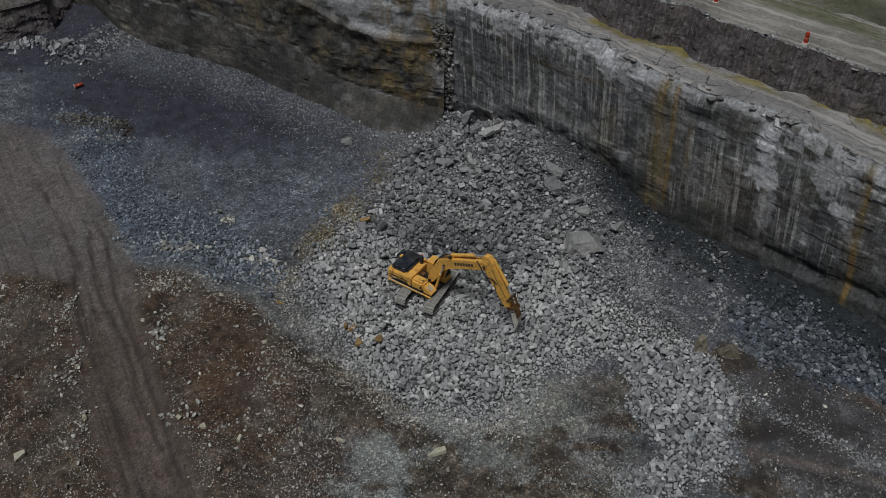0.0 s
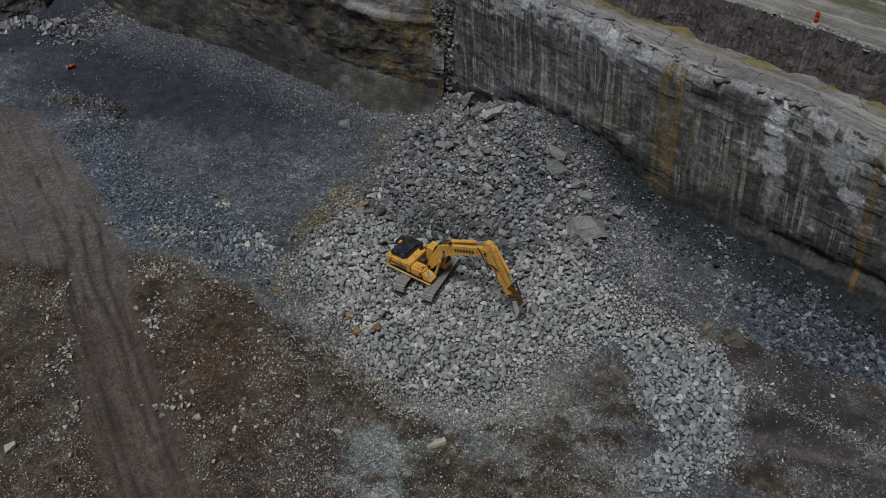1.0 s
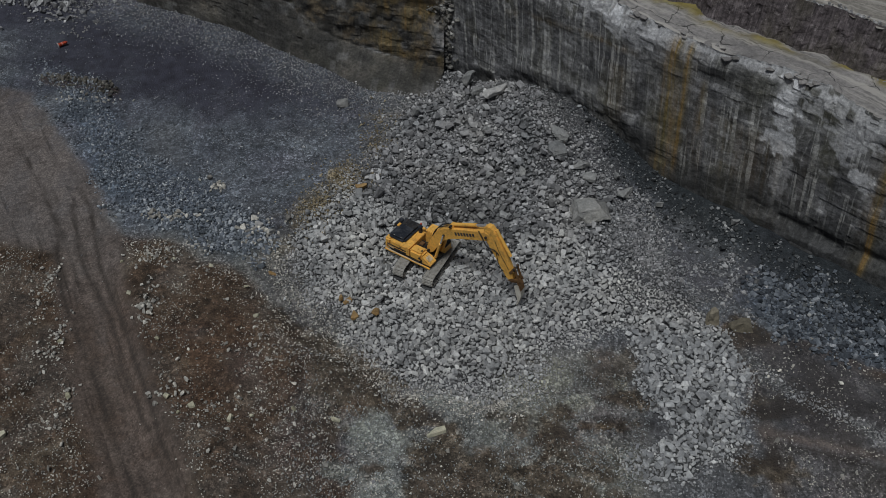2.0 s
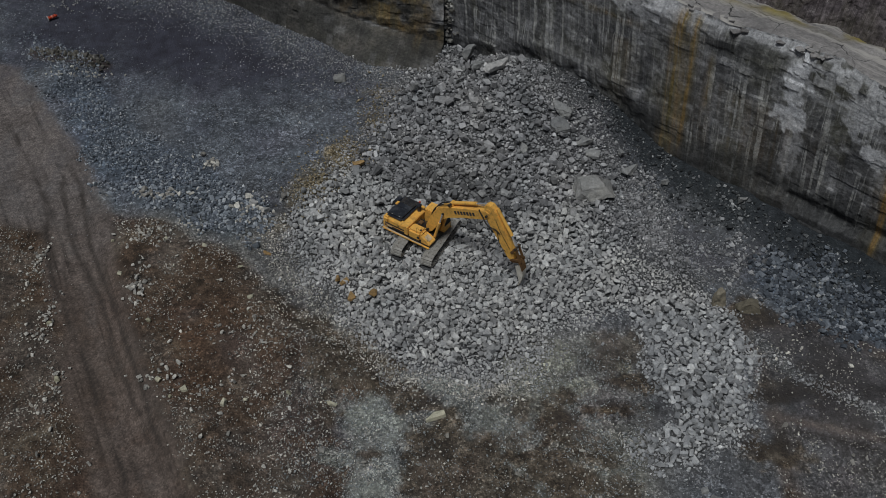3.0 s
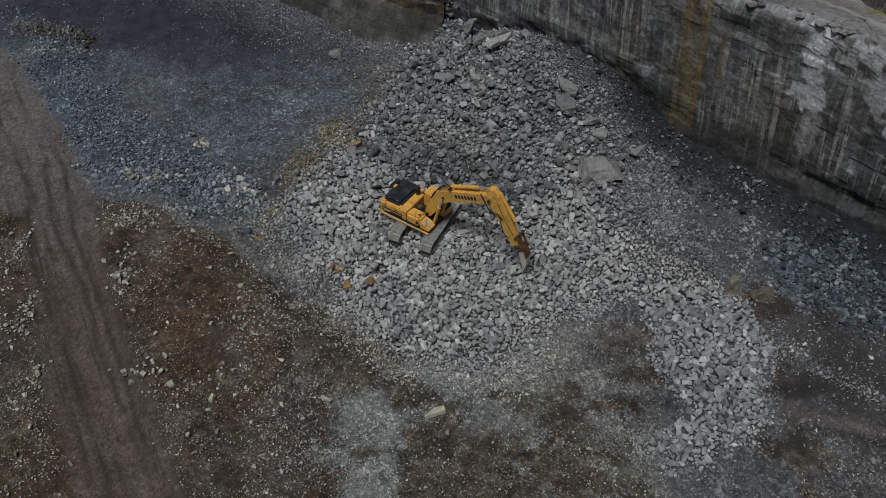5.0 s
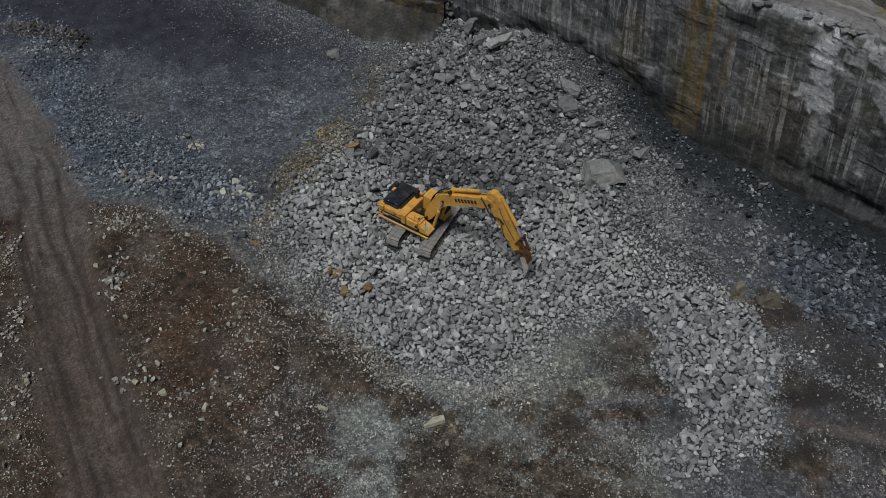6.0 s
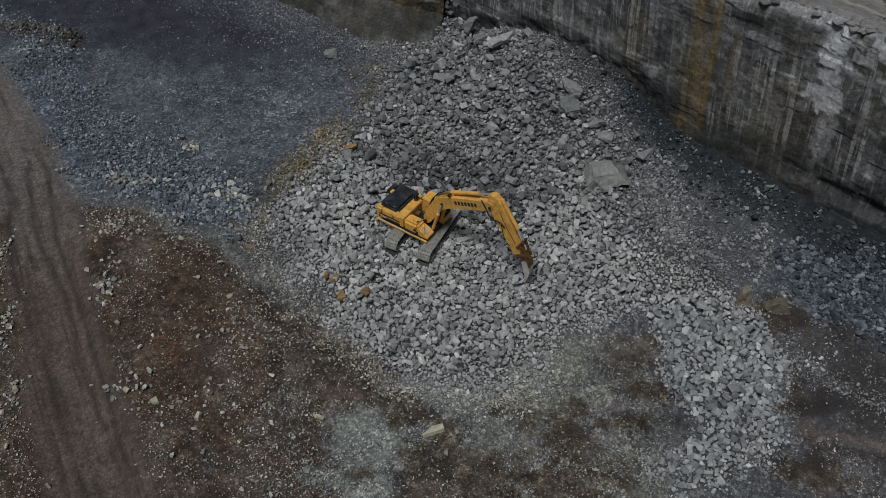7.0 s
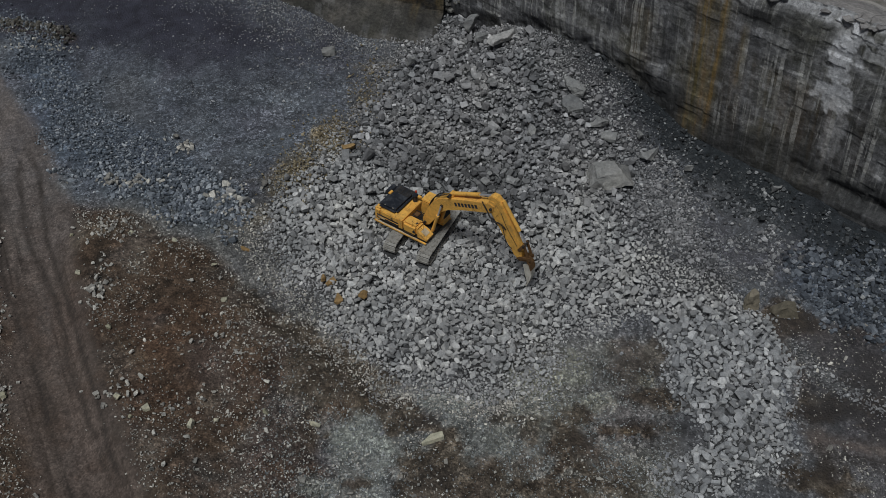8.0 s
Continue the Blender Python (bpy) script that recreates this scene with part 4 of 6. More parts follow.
def shelf(name, path, length, a, b, za, zb, step, material, label, bumps, mossy_at=None, flip=False):
    """A long strip beside a path, from the offset a to b and the height za to zb."""
    us, cross = np.arange(0, length, step), max(3, int(abs(b - a) / step) + int(abs(zb - za) / step))
    U, T = np.meshgrid(us, np.linspace(0, 1, cross), indexing="ij")
    px, py = along(path, U)
    qx, qy = along(path, U + 3)
    bx, by = along(path, np.maximum(U - 3, 0))
    tx, ty = qx - bx, qy - by
    k = np.hypot(tx, ty)
    nx, ny = (-ty / k, tx / k) if not flip else (ty / k, -tx / k)
    wob = (fbm(U / 4, U * 0 + 14, 4, 51) - 0.5) * 2.0
    off = a + (b - a) * T + wob * (T if a < 1.5 else 1) * (1 if b < 60 else 0)
    if name.startswith("haul"):
        off = off + ((fbm(U / 0.7, U * 0 + 5, 4, 78) - 0.45) * 1.5 + 0.3) * (1 - T) ** 3
    rim = np.interp(px, RIM_X, RIM_Z) - 14.4
    z = za + (zb - za) * T + rim * (1 - T if a < 1.5 else 0)
    rough = (fbm((px + U) / 1.1, (py + off) / 1.1, 5, 52) - 0.5) * bumps
    if name.startswith("ledge_e") or name.startswith("ledge_n"):
        z = z - 0.55 * smooth(1.5, 0.5, off)
    steep = abs(zb - za) > 2
    if steep:
        rough = ((fbm(U / 1.6, z / 0.7, 4, 52) - 0.5) * bumps + (fbm(U / 0.35, z / 0.7, 4, 58) - 0.5) * 0.34) * (1 - T ** 6)
    if steep:
        off = off + rough * 1.2
    me = mesh_of(name, np.stack([px + nx * off, py + ny * off, z + rough], -1).reshape(-1, 3), grid_faces(len(us), cross)[:, ::-1] if flip else grid_faces(len(us), cross), material, not steep)
    put_values(me, "along", U)
    put_values(me, "across", off)
    moss = np.zeros_like(U)
    if mossy_at is not None:
        moss = np.exp(-((off - mossy_at + 0.3 - wob * 0.9) / 1.0) ** 2) * smooth(0.42, 0.58, fbm(U / 4, off / 2, 4, 53))
    put_values(me, "mossy", moss)
    put_values(me, "up", z)
    return tagged(new(name, me), label, "ground", "", "structure")


for side, path, flip in (("east", EAST, False), ("north", NORTH, True)):
    length = 64 if side == "east" else 76
    shelf("ledge_" + side, path, length, 0.6, 6.1, 14.4, 14.3, 0.3, LEDGE, "pale limestone ledge with yellow stained inner edge", 0.5, 5.6, flip)
    shelf("bench_" + side, path, length, 5.45, 6.5, 13.9, 18.05, 0.2, WALL_DARK, "dark crumbling shale bench face", 0.3, None, flip)
    shelf("haul_road_" + side, path, length, 6.35, 14.5, 17.92, 18.2, 0.4, HAUL, "dusty pale haul road with wheel streaks", 0.25, None, flip)
    shelf("plateau_" + side, path, length, 12.5, 400.0, 18.0, 22.0, 1.6, PLATEAU, "scrubby ground above the quarry", 0.9, None, flip)

WEST = [(-46.0, 122.0), (-46.0, 113.0), (-47.5, 106.5), (-52.0, 103.0), (-62.0, 99.5), (-95.0, 94.0)]
shelf("wall_west", WEST, 66, 0.0, 2.2, -1.0, 5.2, 0.25, WALL_DARK, "dark crumbling shale embankment", 0.9, None, True)
shelf("ledge_west", WEST, 66, 1.9, 45.0, 5.1, 6.5, 0.9, WALL_DARK, "dark rocky ground above the embankment", 0.6, None, True)

# ---- loose rock ----
def hull_template(seed, cuts=3, box=(1.0, 0.82, 0.68), depth=(0.38, 0.76)):
    """An angular block about 1 m long, split by planes that knock off corners and edges: verts and triangles."""
    rng = np.random.default_rng(seed)
    size = np.array(box) * rng.uniform((0.9, 0.7, 0.5), (1.2, 1.1, 1.0))
    bm = bmesh.new()
    bmesh.ops.create_cube(bm, size=1.0)
    for v in bm.verts:
        v.co = Vector(np.array(v.co) * size * rng.uniform(0.78, 1.0, 3))
    for k in range(cuts):
        way = Vector(rng.normal(0, 1, 3)).normalized()
        reach = max(v.co.dot(way) for v in bm.verts)
        made = bmesh.ops.bisect_plane(bm, geom=bm.verts[:] + bm.edges[:] + bm.faces[:], plane_co=way * reach * rng.uniform(*depth), plane_no=way, clear_outer=True)
        edges = [e for e in made["geom_cut"] if isinstance(e, bmesh.types.BMEdge)]
        if edges:
            bmesh.ops.contextual_create(bm, geom=edges)
    corners = [v.co.copy() for v in bm.verts]
    bm.free()
    bm = bmesh.new()
    for c in corners:
        bm.verts.new(c)
    bmesh.ops.convex_hull(bm, input=bm.verts)
    bmesh.ops.delete(bm, geom=[v for v in bm.verts if not v.link_faces], context="VERTS")
    bmesh.ops.triangulate(bm, faces=bm.faces)
    bm.verts.index_update()
    out = np.array([v.co[:] for v in bm.verts]), np.array([[v.index for v in f.verts] for f in bm.faces])
    bm.free()
    return out


BLOCKS = [hull_template(k, 6 + k % 4, (1.0, 0.92, 0.82), (0.5, 0.82)) for k in range(28)]
CHIPS = [hull_template(100 + k, 2 + k % 2, (1.0, 0.7, 0.5)) for k in range(14)]


def turns(n, rng, tilt=0.6):
    """Random rotations: any heading, some tilt."""
    a, b, c = rng.uniform(0, 6.283, n), rng.normal(0, tilt, n), rng.normal(0, tilt, n)
    ca, sa, cb, sb, cc, sc = np.cos(a), np.sin(a), np.cos(b), np.sin(b), np.cos(c), np.sin(c)
    o, i = np.zeros(n), np.ones(n)
    rz = np.stack([ca, -sa, o, sa, ca, o, o, o, i], 1).reshape(-1, 3, 3)
    rx = np.stack([i, o, o, o, cb, -sb, o, sb, cb], 1).reshape(-1, 3, 3)
    ry = np.stack([cc, o, sc, o, i, o, -sc, o, cc], 1).reshape(-1, 3, 3)
    return rz @ rx @ ry


def heap_mesh(name, x, y, size, templates, material, rng, lift=0.12):
    """Many stones on the floor, joined."""
    n = len(x)
    z = floor_height(x, y) + size * (lift + rng.uniform(-0.15, 0.6, n))
    rot = turns(n, rng, 0.75)
    scale = size[:, None] * rng.uniform(0.75, 1.25, (n, 3))
    pick = rng.integers(0, len(templates), n)
    verts, faces, base = [], [], 0
    for k, (tv, tf) in enumerate(templates):
        m = np.flatnonzero(pick == k)
        if not len(m):
            continue
        v = np.einsum("nij,nvj->nvi", rot[m], tv[None] * scale[m][:, None]) + np.stack([x[m], y[m], z[m]], 1)[:, None]
        f = tf[None] + (base + np.arange(len(m)) * len(tv))[:, None, None]
        verts.append(v.reshape(-1, 3))
        faces.append(f.reshape(-1, 3))
        base += len(m) * len(tv)
    return mesh_of(name, np.concatenate(verts), np.concatenate(faces), material)


PIECES = {}


def stone_group(name, piece, x, y, size, templates, material, rng, label, singles=300, lift=0.12):
    """A spread of stones: the largest are single pieces, the rest is joined."""
    group = tagged(new(name), label, "stones")
    order = np.argsort(-size)
    single, rest = order[:singles], order[singles:]
    if len(rest):
        bulk = new(name + "_rest", heap_mesh(name + "_rest", x[rest], y[rest], size[rest], templates, material, rng, lift))
        bulk.parent = group
        tagged(bulk, "", "", "", "stuff")
    spin = turns(len(single), rng, 0.7)
    z = floor_height(x[single], y[single]) + size[single] * (lift + rng.uniform(-0.1, 0.3, len(single)))
    for k, i in enumerate(single):
        t = k % len(templates)
        key = (material.name, len(templates), t)
        if key not in PIECES:
            PIECES[key] = mesh_of(piece, templates[t][0], templates[t][1], material)
        ob = new(piece, PIECES[key])
        ob.parent = group
        s = size[i] * rng.uniform(0.8, 1.2, 3)
        ob.matrix_local = Matrix.Translation((x[i], y[i], z[k])) @ Matrix(spin[k].tolist()).to_4x4() @ Matrix.Diagonal((*s, 1))
    return group


def strewn(poly, cell, rng, margin=0.0, fray=1.6, seed=60, tight=0.0):
    """Jittered points over a polygon with a frayed edge; also how far inside they lie."""
    p = np.array(poly)
    gx, gy = np.meshgrid(np.arange(p[:, 0].min() - 2, p[:, 0].max() + 2, cell), np.arange(max(35, p[:, 1].min() - 2), p[:, 1].max() + 2, cell))
    x = gx.ravel() + rng.uniform(-0.5, 0.5, gx.size) * cell
    y = gy.ravel() + rng.uniform(-0.5, 0.5, gx.size) * cell
    d = inside(poly, x, y) + ragged(x, y, 2.2, fray * 2, seed) + rng.normal(0, 0.35, x.size)
    d = d - tight * smooth(53.5, 51.5, y) * smooth(12.5, 13.5, x)
    k = d > margin
    return x[k], y[k], d[k]


def packed(x, y, size, close=0.35):
    """Which stones stay when the largest are laid first and none may sink far into another."""
    order, keep, grid = np.argsort(-size), np.zeros(len(x), bool), {}
    px, py, ps = x.tolist(), y.tolist(), size.tolist()
    for i in order.tolist():
        a, b, r = px[i], py[i], ps[i]
        ca, cb, free = int(a), int(b), True
        for ia in (ca - 1, ca, ca + 1):
            for ib in (cb - 1, cb, cb + 1):
                for qa, qb, qr in grid.get((ia, ib), ()):
                    if (a - qa) ** 2 + (b - qb) ** 2 < (close * (r + qr)) ** 2:
                        free = False
                        break
                if not free:
                    break
            if not free:
                break
        if free:
            keep[i] = True
            grid.setdefault((ca, cb), []).append((a, b, r))
    return keep


# the excavator's stand: swing centre, heading of the house, heading of the tracks
STAND = (-1.28, 60.4)
HOUSE_TURN, TRACK_TURN = -34.5, 64.5
TRACK_LENGTH, GAUGE, SHOE_WIDTH = 5.6, 2.65, 0.94


def under_tracks(x, y, r):
    a = radians(TRACK_TURN)
    u = (x - STAND[0]) * math.cos(a) + (y - STAND[1]) * math.sin(a)
    v = -(x - STAND[0]) * math.sin(a) + (y - STAND[1]) * math.cos(a)
    return (np.abs(u) < TRACK_LENGTH / 2 + 0.25 + r) & (np.abs(np.abs(v) - GAUGE / 2) < SHOE_WIDTH / 2 + 0.02 + r * 0.6)


def behind_face(x, y):
    return ((x - 0.3) * 0.7031 + (y - 90) * 0.7111 > 0.2) & (x > 0)


def dark_zone(x, y):
    """Uneven zone of darker rubble behind the machine."""
    return np.maximum(1 - np.hypot((x - 1.6) / 7.5, (y - 67.6) / 3.0), 1 - np.hypot((x - 3.0) / 4.0, (y - 63.0) / 2.4)) + ragged(x, y, 2.5, 1.5, 86) > 0.3


def build_rubble():
    rng = np.random.default_rng(3)
    heap = tagged(new("rubble_pile"), "broad pile of broken grey limestone blocks", "rubble")
    x, y, d = strewn(PILE, 0.14, rng, tight=0.45)
    top = smooth(63, 69, y + 2 * (value_noise(x / 4, y / 4, 61) - 0.5))
    size = np.exp(rng.normal(np.log(0.3 - 0.11 * top), 0.33 + 0.17 * top))
    size = np.clip(size, 0.13, 0.66 + 0.2 * top) * (0.55 + 0.45 * np.maximum(smooth(0, 3, d), smooth(0, 0.9, d) * (x > 12.6) * smooth(54.5, 53, y)))
    east = smooth(12, 16.5, x + ragged(x, y, 3, 4, 84)) * smooth(53.8, 56.5, y + ragged(x, y, 3, 3, 85))
    size = size * (1 - 0.42 * east) * (1 - 0.5 * smooth(4.5, 1.5, to_path(EAST, x, y)) * smooth(7.0, 10.5, x))
    keep = ~under_tracks(x, y, size * 0.4) & ~behind_face(x, y) & (rng.uniform(0, 1, x.size) > 0.55 * east)
    x, y, size = x[keep], y[keep], size[keep]
    size = np.where((x > 12.6) & (y < 54.0 - 0.25 * (x - 13)), np.clip(size * 1.06, 0.18, 0.66), size)
    keep = packed(x, y, size)
    x, y, size = x[keep], y[keep], size[keep]
    strip = (x > 12.6) & (y < 54.0 - 0.25 * (x - 13))
    stone_group("rubble_strip", "rock", x[strip], y[strip], size[strip], BLOCKS, STRIP_ROCK, rng, "narrow strip of pale broken limestone blocks", 300, 0.16)
    x, y, size = x[~strip], y[~strip], size[~strip]
    # the biggest of the near slope are single pieces
    near = np.flatnonzero((y < 60) & (x > -9) & (x < 13))
    single = near[np.argsort(-size[near] * ~dark_zone(x[near], y[near]))][:300]
    rest = np.setdiff1d(np.arange(len(x)), single)
    # upper pile takes a duller tone, the zone behind the machine a darker one
    back = y + 3.0 * (fbm(x / 3, y / 3, 3, 69) - 0.5) - 0.05 * np.minimum(x - 4, 0) ** 2 + 0.8 * np.maximum(x - 11, 0) * smooth(53.5, 56, y) > 63.5
    darker = dark_zone(x, y) & (rng.uniform(0, 1, len(x)) < 0.8)
    for name, group, material in (("broken_rock", rest[~back[rest] & ~darker[rest]], ROCK), ("dirty_rock", rest[back[rest] & ~darker[rest]], DULL_ROCK), ("damp_rock", rest[darker[rest]], DARK_ROCK)):
        bulk = new(name, heap_mesh(name, x[group], y[group], size[group], BLOCKS, material, rng, 0.16))
        bulk.parent = heap
        tagged(bulk, "", "", "", "stuff")
    fx, fy, _ = strewn(PILE, 0.22, rng, -0.9, 2.6, 62, 1.0)
    fs = rng.uniform(0.07, 0.2, len(fx))
    keep = ~under_tracks(fx, fy, fs * 0.4) & ~behind_face(fx, fy) & ((to_path(EAST, fx, fy) > 0.6) | (fx < 9))
    fx, fy, fs = fx[keep], fy[keep], fs[keep]
    back = fy + 3.0 * (fbm(fx / 3, fy / 3, 3, 69) - 0.5) + 0.8 * np.maximum(fx - 11, 0) * smooth(53.5, 56, fy) > 63.5
    # chips coloured darker than the blocks, so the gaps look shaded
    for name, group, material in (("chipped_rock", ~back, DULL_ROCK), ("dirty_gravel", back, DIM_CHIP)):
        small = new(name, heap_mesh(name, fx[group], fy[group], fs[group], CHIPS, material, rng, 0.0))
        small.parent = heap
        tagged(small, "", "", "", "stuff")
    return heap, x[single], y[single], size[single]


def build_scatter():
    """Loose stones over the rest of the floor, thicker in the stony bands."""
    rng = np.random.default_rng(4)
    for name, poly, cell, lo, hi, drop, material, label in (
            ("stony_band", BLUE_WEST, 0.17, 0.08, 0.42, 0.1, BLUE_ROCK, "bluish grey broken stones beside the track"),
            ("stony_toe", BLUE_EAST, 0.19, 0.1, 0.72, 0.02, SLATE_ROCK, "bluish grey broken stones below the face")):
        x, y, d = strewn(poly, cell, rng, 0.0, 3.0, 63)
        thick = fbm(x / 4, y / 4, 3, 64)
        keep = rng.uniform(0, 1, len(x)) < (1 - drop) * np.maximum(smooth(0.28, 0.52, thick), 0.9 * (x > 20)) * smooth(-0.5, 1.5, d)
        keep &= ~behind_face(x, y)
        x, y, d = x[keep], y[keep], d[keep]
        size = (lo + (hi - lo) * rng.beta(1.15, 4.6, len(x))) * (1 + 0.6 * smooth(70, 64, y) * (x < 0) + 0.25 * (x > 0))
        stone_group(name, "stone", x, y, size, BLOCKS, material, rng, label)
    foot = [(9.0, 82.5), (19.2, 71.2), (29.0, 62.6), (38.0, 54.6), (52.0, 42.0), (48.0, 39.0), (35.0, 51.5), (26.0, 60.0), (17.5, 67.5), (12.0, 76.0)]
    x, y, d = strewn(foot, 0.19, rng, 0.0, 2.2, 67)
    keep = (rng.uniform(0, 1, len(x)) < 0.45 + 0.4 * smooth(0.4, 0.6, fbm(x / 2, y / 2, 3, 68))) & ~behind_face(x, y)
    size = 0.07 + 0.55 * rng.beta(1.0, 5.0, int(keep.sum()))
    tagged(new("talus_stones", heap_mesh("talus_stones", x[keep], y[keep], size, BLOCKS, TALUS, rng)), "dark stones along the face's foot", "stones", "", "stuff")
    n = 75000
    x, y = rng.uniform(-56, 42, n), 36 + 78 * rng.uniform(0, 1, n) ** 1.25
    road = smooth(-0.3, 0.8, inside(ROAD, x, y))
    soil = np.maximum.reduce([smooth(-0.5, 1, inside(p, x, y)) for p in (EARTH_WEST, MOUND, EARTH_EAST)])
    clump = smooth(0.38, 0.62, fbm(x / 2.2, y / 2.2, 4, 65))
    core = smooth(0.0, 0.6, 1 - np.hypot((x + 17.3) / 5.0, (y - 48.5) / 6.5))
    keep = rng.uniform(0, 1, n) < (1 - 0.985 * road) * (1 - 0.25 * smooth(20, 24, x)) * (1 - 0.1 * smooth(66, 72, y)) * (0.14 + 0.98 * clump) * (0.55 + 0.4 * soil) * (1 - 0.4 * core)
    keep &= (inside(PILE, x, y) < 0.3) & ~behind_face(x, y) & ~under_tracks(x, y, 0.3) & ((to_path(EAST, x, y) > 4.0) | (rng.uniform(0, 1, n) < 0.12))
    keep &= rng.uniform(0, 1, n) > 0.4 * bare_earth(x, y)
    x, y, soil = x[keep], y[keep], soil[keep]
    size = 0.05 + 0.14 * rng.beta(1.1, 4.0, len(x)) + 0.26 * (rng.uniform(0, 1, len(x)) < 0.016) * rng.uniform(0.3, 1, len(x))
    for name, part_of, material, label in (("gravel", soil > 0.3, PEBBLE, "loose pale stones strewn over brown earth"), ("grey_gravel", soil <= 0.3, GREY_PEBBLE, "loose grey stones strewn over the quarry floor")):
        tagged(new(name, heap_mesh(name, x[part_of], y[part_of], size[part_of], CHIPS, material, rng, 0.15)), label, "gravel", "", "stuff")
    n = 46000
    x, y = rng.uniform(-45, 40, n), 36 + 30 * rng.uniform(0, 1, n)
    soil = np.maximum.reduce([smooth(-0.5, 1, inside(p, x, y)) for p in (EARTH_WEST, MOUND, EARTH_EAST, PALE)])
    clump = smooth(0.4, 0.62, fbm(x / 1.6, y / 1.6, 4, 66))
    band = smooth(5.0, 1.0, to_path([(-10.5, 53.0), (-9.5, 46.0), (-9.0, 38.0)], x, y))
    keep = (rng.uniform(0, 1, n) < soil * (0.08 + 0.8 * clump + 0.6 * band) * (1 - 0.6 * smooth(0.0, 0.6, 1 - np.hypot((x + 17.3) / 5.0, (y - 48.5) / 6.5))) * (1 - 0.5 * bare_earth(x, y)) * (1 - 0.6 * smooth(20, 24, x))) & (inside(ROAD, x, y) < -0.1) & (inside(PILE, x, y) < 0) & ~behind_face(x, y)
    size = 0.08 + 0.2 * rng.beta(1.0, 4.5, n) + 0.22 * (rng.uniform(0, 1, n) < 0.012)
    tagged(new("pale_stones", heap_mesh("pale_stones", x[keep], y[keep], size[keep], CHIPS, PEBBLE, rng, 0.2)), "pale stones strewn on brown earth", "stones", "", "stuff")
    n = 6000
    px, py = along([(-3.5, 85.6), (-6.4, 85.0), (-10.2, 87.4), (-14.2, 90.6), (-23.5, 97.4), (-33.0, 101.8), (-41.0, 107.5)], rng.uniform(0, 47, n))
    off = rng.gamma(1.8, 1.7, n) - 0.3
    x, y = px - 0.5 * off + rng.normal(0, 0.3, n), py - 0.85 * off + 0.7 + rng.normal(0, 0.3, n)
    size = 0.08 + 0.27 * rng.beta(1.0, 5.0, n)
    tagged(new("wall_foot_stones", heap_mesh("wall_foot_stones", x, y, size, CHIPS, DULL_ROCK, rng, 0.2)), "small grey stones fallen along the brown face's foot", "stones", "", "stuff")
    side = [(14.0, 72.0), (16.2, 70.2), (24.8, 61.5), (25.0, 57.5), (23.2, 55.5), (20.5, 58.0), (17.5, 62.0), (14.0, 68.0)]
    x, y, d = strewn(side, 0.16, rng, -0.9, 2.5, 72)
    keep = rng.uniform(0, 1, len(x)) < 0.1 + 0.45 * smooth(0.45, 0.6, fbm(x / 1.8, y / 1.8, 4, 73)) + 0.6 * smooth(21.0, 17.0, x)
    size = 0.08 + 0.5 * rng.beta(1.0, 4.5, int(keep.sum()))
    stone_group("side_stones", "stone", x[keep], y[keep], size, BLOCKS, DULL_ROCK, rng, "dull grey stones spread beside the rubble pile", 300, 0.15)
    n = 900
    px, py = along(STONY_STRIP, rng.uniform(0, 16, n))
    size = 0.08 + 0.3 * rng.beta(1.1, 4.5, n)
    tagged(new("strip_stones", heap_mesh("strip_stones", px + rng.normal(0, 0.45, n), py + rng.normal(0, 0.45, n), size, CHIPS, DULL_ROCK, rng, 0.2)), "pale stones in a strip on dark earth", "stones", "", "stuff")
    # blocks fallen at the far ramp and clusters by the track
    xs, ys, ss = [], [], []
    for cx, cy, rx, ry, k, lo, hi in ((-47.5, 101.0, 6.0, 1.6, 130, 0.25, 1.5), (-44, 99.5, 4, 2.0, 80, 0.25, 1.1), (-40, 104, 4, 3, 200, 0.15, 0.6), (-40.2, 95.8, 1.6, 1.2, 20, 0.15, 0.6)):
        xs.append(rng.normal(cx, rx * 0.5, k)), ys.append(rng.normal(cy, ry * 0.5, k)), ss.append(lo + (hi - lo) * rng.beta(1.1, 4.5, k))
    stone_group("fallen_blocks", "block", np.concatenate(xs), np.concatenate(ys), np.concatenate(ss), BLOCKS, DULL_ROCK, rng, "fallen limestone blocks below the quarry ramp")

    # cream stones lying singly on the brown earth
    at = np.array([(-28.7, 50.6, 0.45), (-26.6, 45.5, 0.5), (-19.4, 44.9, 0.4), (-17.5, 44.2, 0.45), (-14.6, 43.1, 0.6), (-14.2, 52.9, 0.45), (-15.7, 56.6, 0.42), (-21.9, 59.1, 0.35), (-24.5, 55.1, 0.4), (-21.2, 50.3, 0.4), (-10.4, 44.1, 0.38), (-7.6, 43.9, 0.55), (-18.9, 58.9, 0.4), (-18.3, 43.6, 0.35), (-13.2, 43.5, 0.35), (-26.0, 58.9, 0.4)])
    stone_group("cream_stones", "stone", at[:, 0], at[:, 1], at[:, 2], BLOCKS, CREAM_ROCK, rng, "cream coloured stones lying on brown earth", 300, 0.2)
    n = 34000
    x, y = rng.uniform(-14, 20, n), 36 + 14 * rng.uniform(0, 1, n)
    bed = smooth(-0.8, 1.0, inside(PALE, x, y)) + 0.6 * smooth(5.0, 1.0, to_path([(-8.0, 51.5), (-7.0, 46.0), (-7.0, 38.0)], x, y)) + 0.6 * smooth(-0.5, 0.5, inside([(9.0, 50.5), (13.5, 53.0), (15.0, 48.0), (15.0, 44.0), (13.0, 41.0), (13.5, 36.0), (9.0, 44.0)], x, y))
